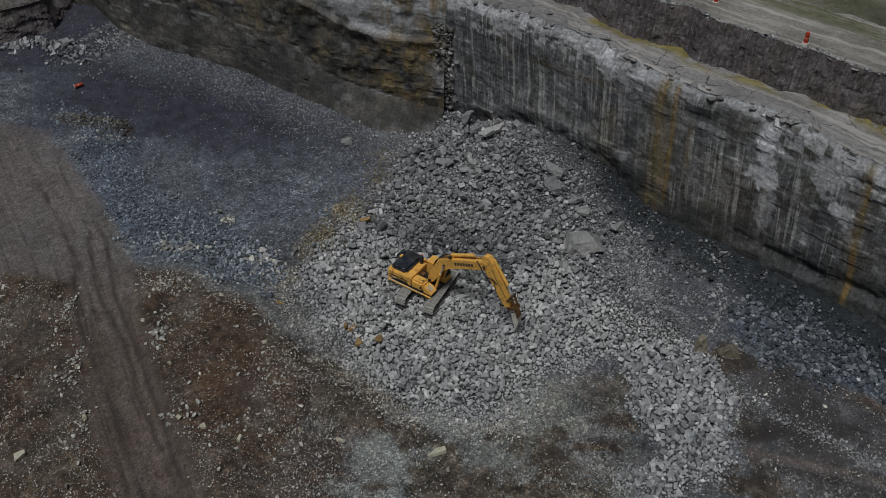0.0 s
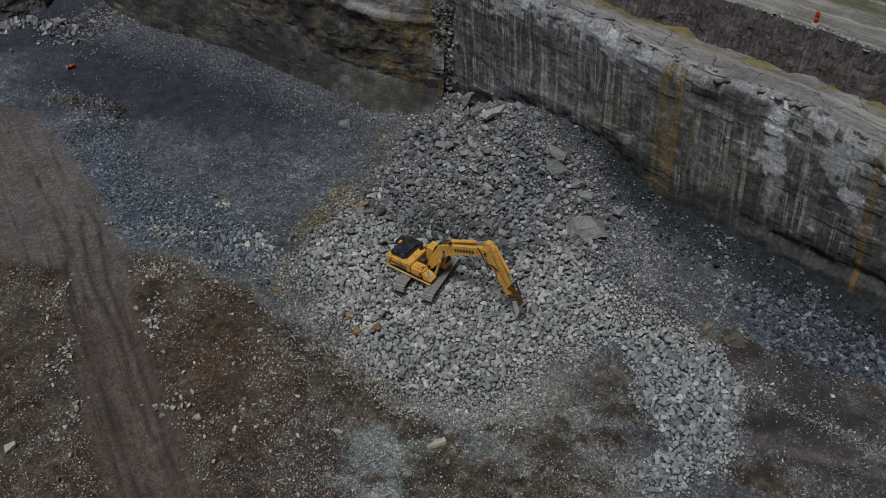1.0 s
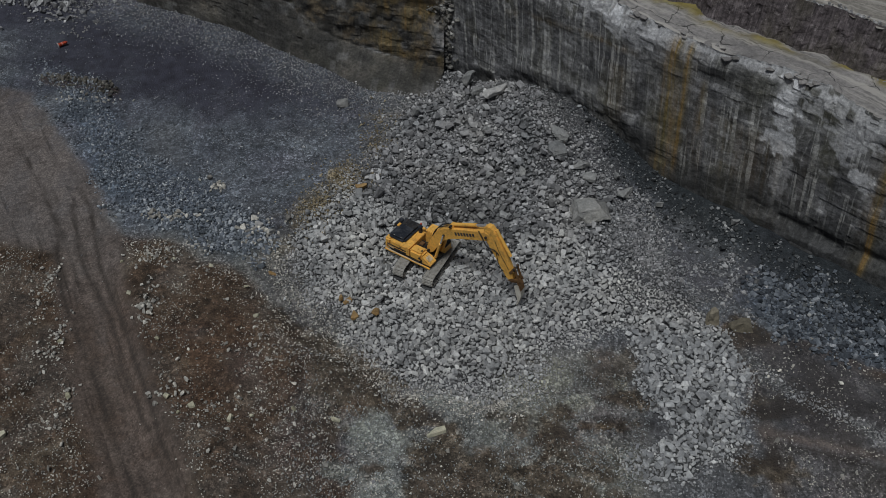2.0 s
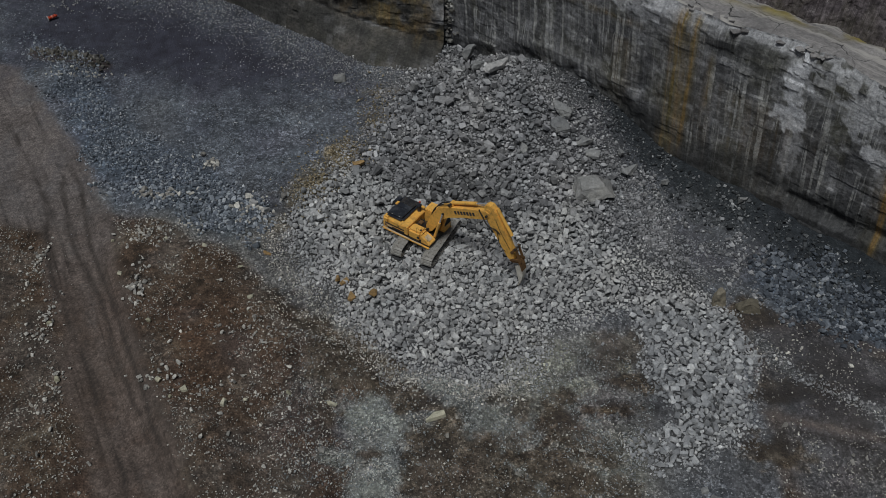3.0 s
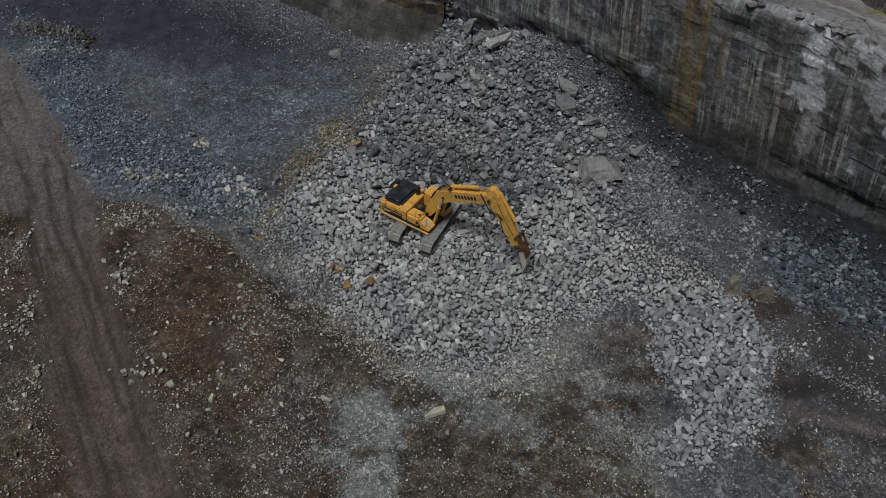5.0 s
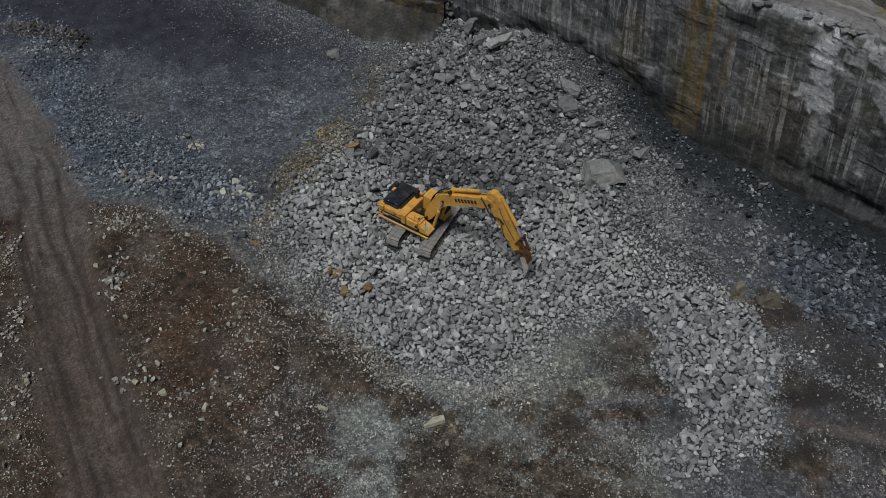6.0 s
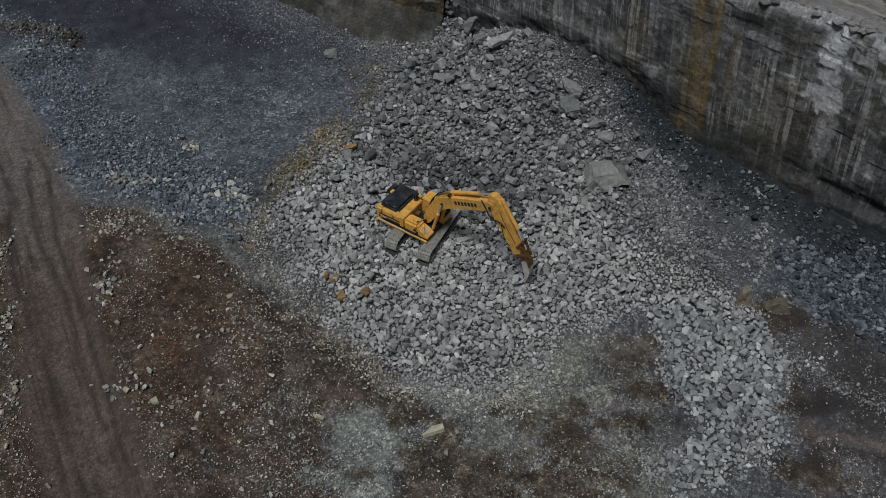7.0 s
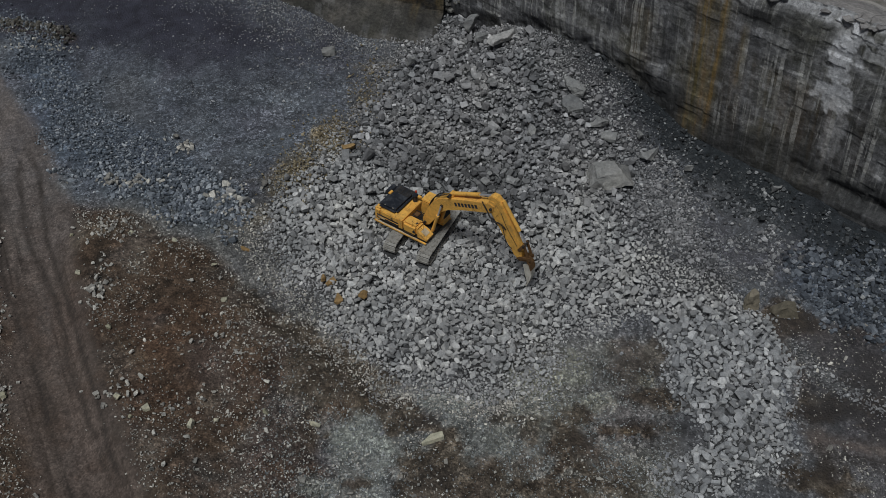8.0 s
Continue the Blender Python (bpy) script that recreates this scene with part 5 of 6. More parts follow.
    keep = (rng.uniform(0, 1, n) < bed * (0.1 + 0.8 * np.maximum(smooth(0.42, 0.6, fbm(x / 1.3, y / 1.3, 4, 83)), 0.8 * patches(PALE_PATCHES, x, y, 110))) * (1 - 0.85 * bare_earth(x, y))) & (inside(PILE, x, y) < 0)
    size = 0.05 + 0.19 * rng.beta(1.0, 4.0, n)
    tagged(new("fine_gravel", heap_mesh("fine_gravel", x[keep], y[keep], size[keep], CHIPS[:4], GRIT, rng, 0.2)), "fine pale green-grey gravel below the rubble pile", "gravel", "", "stuff")
    n = 2600
    px, py = along([(-13.8, 62.5), (-12.8, 58.6), (-9.4, 54.0), (-6.3, 50.2), (-2.6, 46.8), (3.0, 45.6), (6.5, 47.0)], rng.uniform(0, 28, n))
    off = rng.normal(0.5, 0.75, n)
    size = 0.07 + 0.28 * rng.beta(1.0, 4.5, n)
    tagged(new("edge_stones", heap_mesh("edge_stones", px - 0.72 * off, py - 0.69 * off, size, CHIPS, PEBBLE, rng, 0.2)), "small pale stones spilled along the pile's edge", "stones", "", "stuff")
    n = 500
    x, y = np.r_[rng.normal(-8.7, 1.3, n), rng.normal(-11.0, 1.2, n), rng.normal(-6.3, 0.8, n // 2)], np.r_[rng.normal(71.6, 1.6, n), rng.normal(66.9, 1.9, n), rng.normal(78.5, 2.2, n // 2)]
    size = 0.1 + 0.3 * rng.beta(1.1, 4.5, len(x))
    tagged(new("tan_stones", heap_mesh("tan_stones", x, y, size, CHIPS, TAN_CHIP, rng, 0.25)), "tan stained stones at the pile's edge", "stones", "", "stuff")
    n = 420
    px, py = along(DEBRIS, rng.uniform(0, 7.8, n))
    size = 0.1 + 0.5 * rng.beta(1.0, 4.0, n)
    tagged(new("earth_clods", heap_mesh("earth_clods", px + rng.normal(0, 0.5, n), py + rng.normal(0, 0.5, n), size, BLOCKS, BROWN_BLOCK, rng, 0.2)), "dark brown clods along a low earth berm", "clods", "", "stuff")
    xs, ys, ss = [], [], []
    for cx, cy, rx, ry, k, lo, hi in ((-31.4, 56.5, 0.8, 2.6, 50, 0.1, 0.4), (-23.4, 59.5, 2.0, 2.2, 60, 0.1, 0.45), (-22.6, 53.8, 0.9, 2.0, 45, 0.12, 0.6), (-19.6, 45.4, 2.2, 1.0, 30, 0.12, 0.5), (-15.5, 44.6, 2.6, 1.2, 30, 0.12, 0.5), (-13.0, 49.5, 2.4, 1.8, 40, 0.1, 0.4), (-20.5, 61.3, 2.6, 0.8, 40, 0.1, 0.45), (-28.9, 50.5, 0.8, 3.0, 60, 0.1, 0.45), (-26.6, 45.0, 0.8, 2.5, 40, 0.1, 0.4), (-15.8, 64.0, 2.4, 1.9, 60, 0.2, 0.75), (-20.4, 69.8, 0.9, 0.8, 28, 0.2, 0.55), (-23.5, 65.2, 3.0, 0.9, 45, 0.2, 0.65), (-35.5, 82.6, 3.5, 0.8, 40, 0.15, 0.5)):
        xs.append(rng.normal(cx, rx * 0.5, k)), ys.append(rng.normal(cy, ry * 0.5, k)), ss.append(lo + (hi - lo) * rng.beta(1.3, 3.5, k))
    stone_group("pale_blocks", "block", np.concatenate(xs), np.concatenate(ys), np.concatenate(ss), BLOCKS, PEBBLE, rng, "small clusters of pale limestone blocks on gravel", 400, 0.3)


def build_rim_slabs():
    """Loose slabs broken from the lip of the east face."""
    rng = np.random.default_rng(12)
    n = 60
    s = rng.uniform(0.5, 40, n)
    px, py = along(EAST, s)
    off = np.maximum(rng.normal(0.85, 0.35, n), 0.45) + 0.8 * (rng.uniform(0, 1, n) < 0.25)
    x, y = px + 0.703 * off, py + 0.711 * off
    z = np.interp(px, RIM_X, RIM_Z) - 0.08 - np.clip(0.6 - off, 0, 1) * 0.9
    size = 0.4 + 1.2 * rng.beta(1.2, 3.5, n)
    rot = turns(n, rng, 0.12)
    scale = size[:, None] * np.stack([rng.uniform(0.8, 1.4, n), rng.uniform(0.7, 1.1, n), rng.uniform(0.22, 0.45, n)], 1)
    verts, faces, base = [], [], 0
    for k in range(n):
        tv, tf = BLOCKS[k % len(BLOCKS)]
        verts.append((tv * scale[k]) @ rot[k].T + np.array([x[k], y[k], z[k]]))
        faces.append(tf + base)
        base += len(tv)
    tagged(new("rim_slabs", mesh_of("rim_slabs", np.concatenate(verts), np.concatenate(faces), LEDGE)), "pale broken slabs along the quarry rim", "slabs", "", "stuff")


build_rim_slabs()


def build_bench_crumbs():
    """Crumbled shale along the upper lip of the bench and at its foot."""
    rng = np.random.default_rng(21)
    n = 900
    s = rng.uniform(0.5, 60, n)
    px, py = along(EAST, s)
    wob = (fbm(s / 4, s * 0 + 14, 4, 51) - 0.5) * 2.0
    up = rng.uniform(0, 1, n) < 0.7
    off = np.where(up, 6.55 + rng.gamma(1.2, 0.22, n), 5.4 - rng.gamma(1.2, 0.2, n)) + wob
    x, y = px + 0.703 * off, py + 0.711 * off
    z = np.where(up, 18.0, 14.27)
    size = 0.12 + 0.5 * rng.beta(1.0, 4.0, n)
    rot = turns(n, rng, 0.4)
    verts, faces, base = [], [], 0
    for k in range(n):
        tv, tf = CHIPS[k % len(CHIPS)]
        verts.append((tv * size[k]) @ rot[k].T + np.array([x[k], y[k], z[k]]))
        faces.append(tf + base)
        base += len(tv)
    tagged(new("bench_crumbs", mesh_of("bench_crumbs", np.concatenate(verts), np.concatenate(faces), DULL_ROCK)), "crumbled shale along the bench's upper lip", "stones", "", "stuff")


def build_corner_blocks():
    """Crumbling blocks up the inner corner where the two faces meet."""
    rng = np.random.default_rng(23)
    n = 520
    z = rng.uniform(0.6, 10.5, n)
    x = rng.normal(0, 0.55, n)
    y = np.where(x < 0.3, 90.0 + 0.23 * (0.3 - x), 90.0 - 0.99 * (x - 0.3)) - 0.12 + rng.normal(0, 0.1, n)
    size = 0.2 + 0.75 * rng.beta(1.0, 3.5, n)
    rot = turns(n, rng, 0.3)
    verts, faces, base = [], [], 0
    for k in range(n):
        tv, tf = BLOCKS[k % len(BLOCKS)]
        verts.append((tv * size[k]) @ rot[k].T + np.array([x[k], y[k], z[k]]))
        faces.append(tf + base)
        base += len(tv)
    tagged(new("corner_blocks", mesh_of("corner_blocks", np.concatenate(verts), np.concatenate(faces), CORNER_ROCK)), "crumbling brown-grey blocks in the quarry corner", "rock", "", "stuff")


build_bench_crumbs()
build_corner_blocks()


def build_boulder(x, y, size, turn, seed, material=BOULDER, label="big grey limestone boulder on the rubble", tilt=0.0, sink=0.12, cuts=8, top=None):
    """One large block: a cut hull with bevelled, chipped edges."""
    tv, tf = hull_template(seed, cuts, (1.0, 1.1, 1.3), (0.3, 0.62) if not top else (0.6, 0.85))
    if top:
        tv = (tv - (tv.max(0) + tv.min(0)) / 2) / (tv.max(0) - tv.min(0)) / 0.86
    bm = bmesh.new()
    vs = [bm.verts.new(Vector(v) * 0.86) for v in tv * np.array(size)]
    for f in tf:
        bm.faces.new([vs[i] for i in f])
    if top:
        # the upper part drawn in to an off-centre ridge
        for v in vs:
            up = 0.5 + v.co.z / (0.86 * size[2])
            v.co.x += up * (top[0] * size[0] + (top[2] - 1) * v.co.x)
            v.co.y += up * (top[1] * size[1] + (top[2] - 1) * v.co.y)
    bmesh.ops.dissolve_limit(bm, angle_limit=radians(8), verts=bm.verts, edges=bm.edges)
    bmesh.ops.bevel(bm, geom=bm.edges[:], offset=0.02 * max(size), segments=1, affect="EDGES", clamp_overlap=True)
    bmesh.ops.triangulate(bm, faces=bm.faces)
    bmesh.ops.subdivide_edges(bm, edges=bm.edges, cuts=3, use_grid_fill=True)
    for v in bm.verts:
        at = v.co + Vector((seed, 0, 0))
        v.co += (Vector(noise.noise_vector(at * 2.2)) * 0.09 + Vector(noise.noise_vector(at * 6.0)) * 0.045) * min(size)
    me = bpy.data.meshes.new("boulder")
    bm.to_mesh(me)
    bm.free()
    me.materials.append(material)
    ob = new("boulder", me)
    ob.matrix_world = pose(x, y, float(floor_height(x, y)) + size[2] * (0.5 - sink) + (0.12 if y > 60 and x > -6 else -0.05), tilt, tilt * 0.6, turn)
    return tagged(ob, label, "boulder", "boulders")


PILE_THING, SINGLE_X, SINGLE_Y, SINGLE_SIZE = build_rubble()
build_scatter()
for args in (
        (5.3, 81.7, (3.3, 1.0, 0.7), 38, 201, PALE_SLAB, "long pale limestone slab lying on the rubble", 10, -0.35, 1),
        (13.0, 66.5, (3.9, 2.6, 1.6), 14, 247, WEATHERED, "largest tan-grey limestone boulder in the rubble", 0, 0.12, 4, (-0.1, 0.05, 0.5)),
        (10.7, 74.2, (2.7, 2.0, 1.4), -15, 244, BOULDER, "large grey limestone boulder in the rubble", 12),
        (10.15, 72.8, (2.4, 2.0, 1.3), 20, 205, BOULDER, "large grey limestone boulder in the rubble"),
        (12.95, 70.5, (1.9, 1.0, 0.8), -20, 205, BOULDER, "flat grey limestone block in the rubble"),
        (12.5, 71.5, (1.6, 1.3, 0.9), 30, 226, BOULDER, "angular grey limestone block in the rubble", 15),
        (15.7, 70.8, (1.1, 0.9, 0.7), 20, 227, BOULDER, "grey limestone block near the face"),
        (-2.8, 81.0, (0.9, 0.8, 1.5), 8, 206, BOULDER, "upright grey limestone block in the rubble", 12),
        (2.55, 86.0, (1.2, 1.0, 1.7), 60, 207, BOULDER, "pointed pale limestone block against the corner", 18, -0.1, 2),
        (3.35, 82.8, (1.4, 1.2, 1.2), 5, 208, BOULDER, "grey limestone block against the corner", 15),
        (1.6, 81.8, (1.4, 0.9, 0.7), 35, 228, BOULDER, "grey limestone slab in the rubble", 12),
        (-10.1, 83.1, (1.45, 1.0, 0.8), 5, 209, WEATHERED, "pale boulder alone on the gravel", 0, 0.1, 2),
        (21.35, 54.6, (1.15, 1.0, 1.5), 10, 210, TAN_ROCK, "upright tan stone beside the rubble strip", 0, 0.1, 5, (0.0, 0.1, 0.7)),
        (23.6, 53.95, (2.0, 1.0, 0.9), 2, 231, TAN_ROCK, "broad tan boulder beside the rubble strip", 4, 0.15, 5, (0.0, 0.2, 0.75)),
        (-29.9, 41.9, (1.3, 0.9, 0.6), 35, 212, CREAM_ROCK, "pale cream stone on brown earth"),
        (-0.5, 43.1, (1.6, 0.62, 0.5), 20, 213, CREAM_ROCK, "long olive-tan stone on grey gravel", 6, 0.12, 3),
        (16.9, 38.0, (0.7, 0.6, 0.5), 15, 229, BOULDER, "pale grey block alone below the rubble strip"),
        (17.6, 37.3, (0.95, 0.8, 0.6), 50, 230, BOULDER, "pale grey block alone below the rubble strip"),
        (-8.05, 55.6, (0.6, 0.9, 0.7), 15, 214, OCHRE_ROCK, "ochre stained stone at the pile's edge", 0, -0.2, 6),
        (-7.55, 55.25, (0.8, 0.65, 0.6), 40, 232, OCHRE_ROCK, "ochre stained stone at the pile's edge", 0, -0.15, 6),
        (-6.8, 53.65, (0.6, 1.05, 0.65), -10, 215, OCHRE_ROCK, "ochre stained stone at the pile's edge", 0, -0.15, 6),
        (-5.2, 53.9, (0.75, 0.6, 0.6), 0, 217, OCHRE_ROCK, "ochre stained stone at the pile's edge", 0, -0.4, 6),
        (-13.8, 58.6, (0.9, 0.5, 0.4), 0, 216, OCHRE_ROCK, "ochre stained stone on the gravel"),
        (-7.40, 69.80, (1.1, 0.9, 0.8), 30, 234, OCHRE_ROCK, "ochre stained stone at the pile's edge", 0, 0.0, 6),
        (-15.9, 64.2, (1.1, 0.9, 0.8), 30, 233, PALE_SLAB, "pale limestone block in a small cluster"),
        (19.4, 67.8, (0.95, 0.6, 0.6), -10, 218, BOULDER, "pale limestone block near the face"),
        (16.5, 69.3, (1.9, 1.5, 1.0), 30, 219, BOULDER, "grey limestone boulder at the pile's edge"),
        (25.4, 64.7, (1.2, 0.6, 0.5), 5, 220, BOULDER, "flat grey block at the face's foot"),
        (-14.6, 63.3, (0.9, 0.8, 0.6), 20, 221, BOULDER, "pale stone beside the gravel"),
        (7.2, 71.3, (1.2, 1.1, 0.8), 50, 222, BOULDER, "pale limestone block in the rubble"),
        (4.2, 71.0, (1.2, 0.9, 0.8), 20, 223, BOULDER, "grey limestone block in the rubble"),
        (-1.7, 73.2, (1.1, 0.9, 0.8), 70, 224, BOULDER, "grey limestone block in the rubble"),
        (4.15, 76.3, (1.2, 1.1, 0.8), 30, 225, BOULDER, "grey limestone block in the rubble")):
    build_boulder(*args)


# ---- parts ----
def part(name, bm, material, parent, label=""):
    """One mesh under a thing or a part, in the parent's space."""
    me = bpy.data.meshes.new(name)
    bmesh.ops.recalc_face_normals(bm, faces=bm.faces)
    bm.to_mesh(me)
    bm.free()
    me.materials.append(material)
    ob = new(name, me)
    ob.parent = parent
    if label:
        tagged(ob, label)
    return ob


def box(x0, x1, y0, y1, z0, z1, bevel=0.03, bm=None):
    bm = bm or bmesh.new()
    made = bmesh.ops.create_cube(bm, size=1.0, matrix=Matrix.LocRotScale(((x0 + x1) / 2, (y0 + y1) / 2, (z0 + z1) / 2), None, (x1 - x0, y1 - y0, z1 - z0)))
    if bevel:
        bmesh.ops.bevel(bm, geom=list({e for v in made["verts"] for e in v.link_edges}), offset=bevel, segments=2, affect="EDGES", clamp_overlap=True)
    return bm


def rod(a, b, r, bm=None, sides=12, r2=None):
    bm = bm or bmesh.new()
    a, b = Vector(a), Vector(b)
    turn = (b - a).to_track_quat("Z", "Y").to_matrix().to_4x4()
    bmesh.ops.create_cone(bm, cap_ends=True, segments=sides, radius1=r, radius2=r if r2 is None else r2, depth=(b - a).length, matrix=Matrix.Translation((a + b) / 2) @ turn)
    return bm


def plate(outline, y0, y1, bevel=0.03, bm=None):
    """A side profile (x, z) given thickness from y0 to y1."""
    bm = bm or bmesh.new()
    low = [bm.verts.new((x, y0, z)) for x, z in outline]
    high = [bm.verts.new((x, y1, z)) for x, z in outline]
    fs = [bm.faces.new(low), bm.faces.new(high[::-1])]
    for i in range(len(outline)):
        j = (i + 1) % len(outline)
        fs.append(bm.faces.new((low[j], low[i], high[i], high[j])))
    if bevel:
        bmesh.ops.bevel(bm, geom=list({e for f in fs[:2] for e in f.edges}), offset=bevel, segments=2, affect="EDGES", clamp_overlap=True)
    return bm


def hose(points, r, parent, name="hose"):
    cu = bpy.data.curves.new(name, "CURVE")
    cu.dimensions, cu.bevel_depth, cu.bevel_resolution = "3D", r, 2
    sp = cu.splines.new("BEZIER")
    sp.bezier_points.add(len(points) - 1)
    for bp, p in zip(sp.bezier_points, points):
        bp.co, bp.handle_left_type, bp.handle_right_type = p, "AUTO", "AUTO"
    cu.materials.append(RUBBER)
    tmp = bpy.data.objects.new(name, cu)
    me = bpy.data.meshes.new_from_object(tmp)
    bpy.data.objects.remove(tmp)
    ob = new(name, me)
    ob.parent = parent
    return ob


# ---- excavator ----
def build_track(machine, side):
    """A crawler: shoes round a stadium loop, frame, idler, sprocket and rollers."""
    a = radians(TRACK_TURN - HOUSE_TURN)
    turn = Matrix.Rotation(a, 4, "Z") @ Matrix.Translation((0, side * GAUGE / 2, 0))
    half, r = TRACK_LENGTH / 2 - 0.46, 0.42
    loop = 4 * half + 2 * math.pi * r
    count = 50
    bm = bmesh.new()
    for k in range(count):
        s = k * loop / count
        if s < 2 * half:
            x, z, ang = -half + s, 0.46 + r, 0.0
        elif s < 2 * half + math.pi * r:
            t = (s - 2 * half) / r
            x, z, ang = half + r * math.sin(t), 0.46 + r * math.cos(t), t
        elif s < 4 * half + math.pi * r:
            x, z, ang = half - (s - 2 * half - math.pi * r), 0.46 - r, math.pi
        else:
            t = (s - 4 * half - math.pi * r) / r
            x, z, ang = -half - r * math.sin(t), 0.46 - r * math.cos(t), math.pi + t
        m = Matrix.Translation((x, 0, z)) @ Matrix.Rotation(ang, 4, "Y")
        w = SHOE_WIDTH
        bmesh.ops.create_cube(bm, size=1, matrix=m @ Matrix.Diagonal((loop / count * 0.86, w, 0.035, 1)))
        for dx in (-0.07, 0.0, 0.07):
            bmesh.ops.create_cube(bm, size=1, matrix=m @ Matrix.Translation((dx, 0, 0.04)) @ Matrix.Diagonal((0.03, w * 0.98, 0.06, 1)))
    track = part("track", bm, SHOE, machine, "dusty grey steel crawler track")
    track.matrix_local = turn
    part("track_frame", box(-half, half, -0.2, 0.2, 0.22, 0.72, 0.05), DARK, track)
    part("idler", rod((half, -0.12, 0.46), (half, 0.12, 0.46), 0.38, sides=24), DARK, track)
    part("sprocket", rod((-half, -0.12, 0.46), (-half, 0.12, 0.46), 0.38, sides=24), DARK, track)
    for k in range(7):
        x = -half + 0.35 + k * (2 * half - 0.7) / 6
        part("roller", rod((x, -0.2, 0.16), (x, 0.2, 0.16), 0.11, sides=14), DARK, track)


def build_excavator():
    ground_z = 0.02
    m = tagged(new("excavator"), "yellow crawler excavator standing on broken rock", "excavator")
    m.matrix_world = pose(STAND[0], STAND[1], ground_z, 0, 0, HOUSE_TURN)
    for side in (-1, 1):
        build_track(m, side)
    a = TRACK_TURN - HOUSE_TURN
    car = part("undercarriage", box(-1.0, 1.0, -1.1, 1.1, 0.5, 0.85, 0.08), DARK, m)
    car.matrix_local = pose(0, 0, 0, 0, 0, a)
    part("swing_ring", rod((0, 0, 0.85), (0, 0, 1.1), 0.75, sides=32), DARK, m)
    # upper structure
    deck = part("deck", box(-3.1, 1.3, -1.42, 1.42, 1.08, 1.3, 0.04), DARK, m, "grimy dark deck plate")
    for side in (-1, 1):
        part("side_rail", box(-3.18, 1.36, min(side * 1.62, side * 1.5), max(side * 1.62, side * 1.5), 1.02, 1.15, 0.02), YELLOW, deck)
        part("rail_tread", box(-2.9, 0.6, min(side * 1.61, side * 1.51), max(side * 1.61, side * 1.51), 1.152, 1.165, 0.004), CREAM, deck, "worn cream tread strip")
        for x in (-2.9, -1.9, -0.9, 0.1, 1.1):
            part("rail_bracket", box(x - 0.05, x + 0.05, min(side * 1.5, side * 1.4), max(side * 1.5, side * 1.4), 1.05, 1.12, 0.01), DARK, deck)
    weight = bmesh.new()
    prof = [(-3.32, -1.45), (-3.32, 1.45), (-2.65, 1.5), (-2.65, -1.5)]
    lo = [weight.verts.new((x, y, 1.05)) for x, y in prof]
    hi = [weight.verts.new((x * (0.985 if x < -3 else 1), y, 2.2)) for x, y in prof]
    weight.faces.new(lo[::-1]), weight.faces.new(hi)
    for i in range(4):
        j = (i + 1) % 4
        weight.faces.new((lo[i], lo[j], hi[j], hi[i]))
    bmesh.ops.bevel(weight, geom=weight.edges[:], offset=0.14, segments=3, affect="EDGES", clamp_overlap=True)
    part("counterweight", weight, YELLOW, m, "yellow rounded counterweight")
    body = part("engine_housing", box(-2.64, -1.1, -1.48, 1.48, 1.3, 2.12, 0.05), YELLOW, m)
    for side in (-1, 1):
        y0, y1 = sorted((side * 1.47, side * 1.495))
        slot = part("side_slot", box(-3.0, -1.1, y0, y1, 1.34, 1.74, 0.01), BLACK, body)
        y0, y1 = sorted((side * 1.48, side * 1.51))
        part("side_rib", box(-3.05, -1.05, y0, y1, 1.55, 1.6, 0.01), YELLOW, slot)
        part("side_plate", box(-2.85, -2.3, y0, y1, 1.4, 1.52, 0.01), CREAM, slot, "cream warning plate")
        for k in range(9):
            x = -2.15 + k * 0.11
            part("grille_bar", box(x, x + 0.03, y0, y1, 1.63, 1.72, 0), DARK, slot)
        part("door_handle", box(-1.75, -1.6, *sorted((side * 1.475, side * 1.53)), 1.86, 1.92, 0.01), DARK, body)
    # black hood, its vents, louvres and hinges
    hood = part("engine_hood", box(-3.12, -1.45, -1.22, 1.42, 2.1, 2.46, 0.17), BLACK, m, "matt black engine hood")
    for k in range(4):
        x = -2.85 + k * 0.34
        part("vent_rim", box(x - 0.03, x + 0.25, 0.47, 1.18, 2.452, 2.47, 0.008), DARK, hood)
        vent = part("vent", box(x, x + 0.22, 0.5, 1.15, 2.455, 2.48, 0.008), DARK, hood)
        slats = bmesh.new()
        for j in range(5):
            box(x + 0.02, x + 0.2, 0.54 + j * 0.115, 0.59 + j * 0.115, 2.478, 2.49, 0, slats)
        part("slats", slats, BLACK, vent)
    for x in (-2.6, -1.9):
        part("hood_latch", box(x, x + 0.08, -1.08, -1.02, 2.46, 2.49, 0.01), STEEL, hood)
    part("hood_ridge", box(-3.0, -1.55, -0.06, 0.0, 2.455, 2.475, 0.01), BLACK, hood)
    part("muffler", rod((-3.2, 0.1, 2.42), (-3.2, 0.95, 2.42), 0.2, sides=18), BLACK, m)
    part("muffler_bracket", box(-3.08, -2.86, 0.0, 0.4, 2.44, 2.56, 0.03), YELLOW, m)
    part("air_intake", rod((-1.2, 0.75, 2.1), (-1.2, 0.75, 2.72), 0.17, sides=18), BLACK, m)
    part("intake_cap", rod((-1.2, 0.75, 2.72), (-1.2, 0.75, 2.82), 0.22, sides=18, r2=0.14), BLACK, m)
    part("work_lamp", rod((-1.5, 1.25, 2.44), (-1.5, 1.25, 2.58), 0.08, sides=12), ORANGE, m)
    part("service_cover", box(-1.4, -0.78, -1.46, 1.0, 2.0, 2.14, 0.03), YELLOW, m)
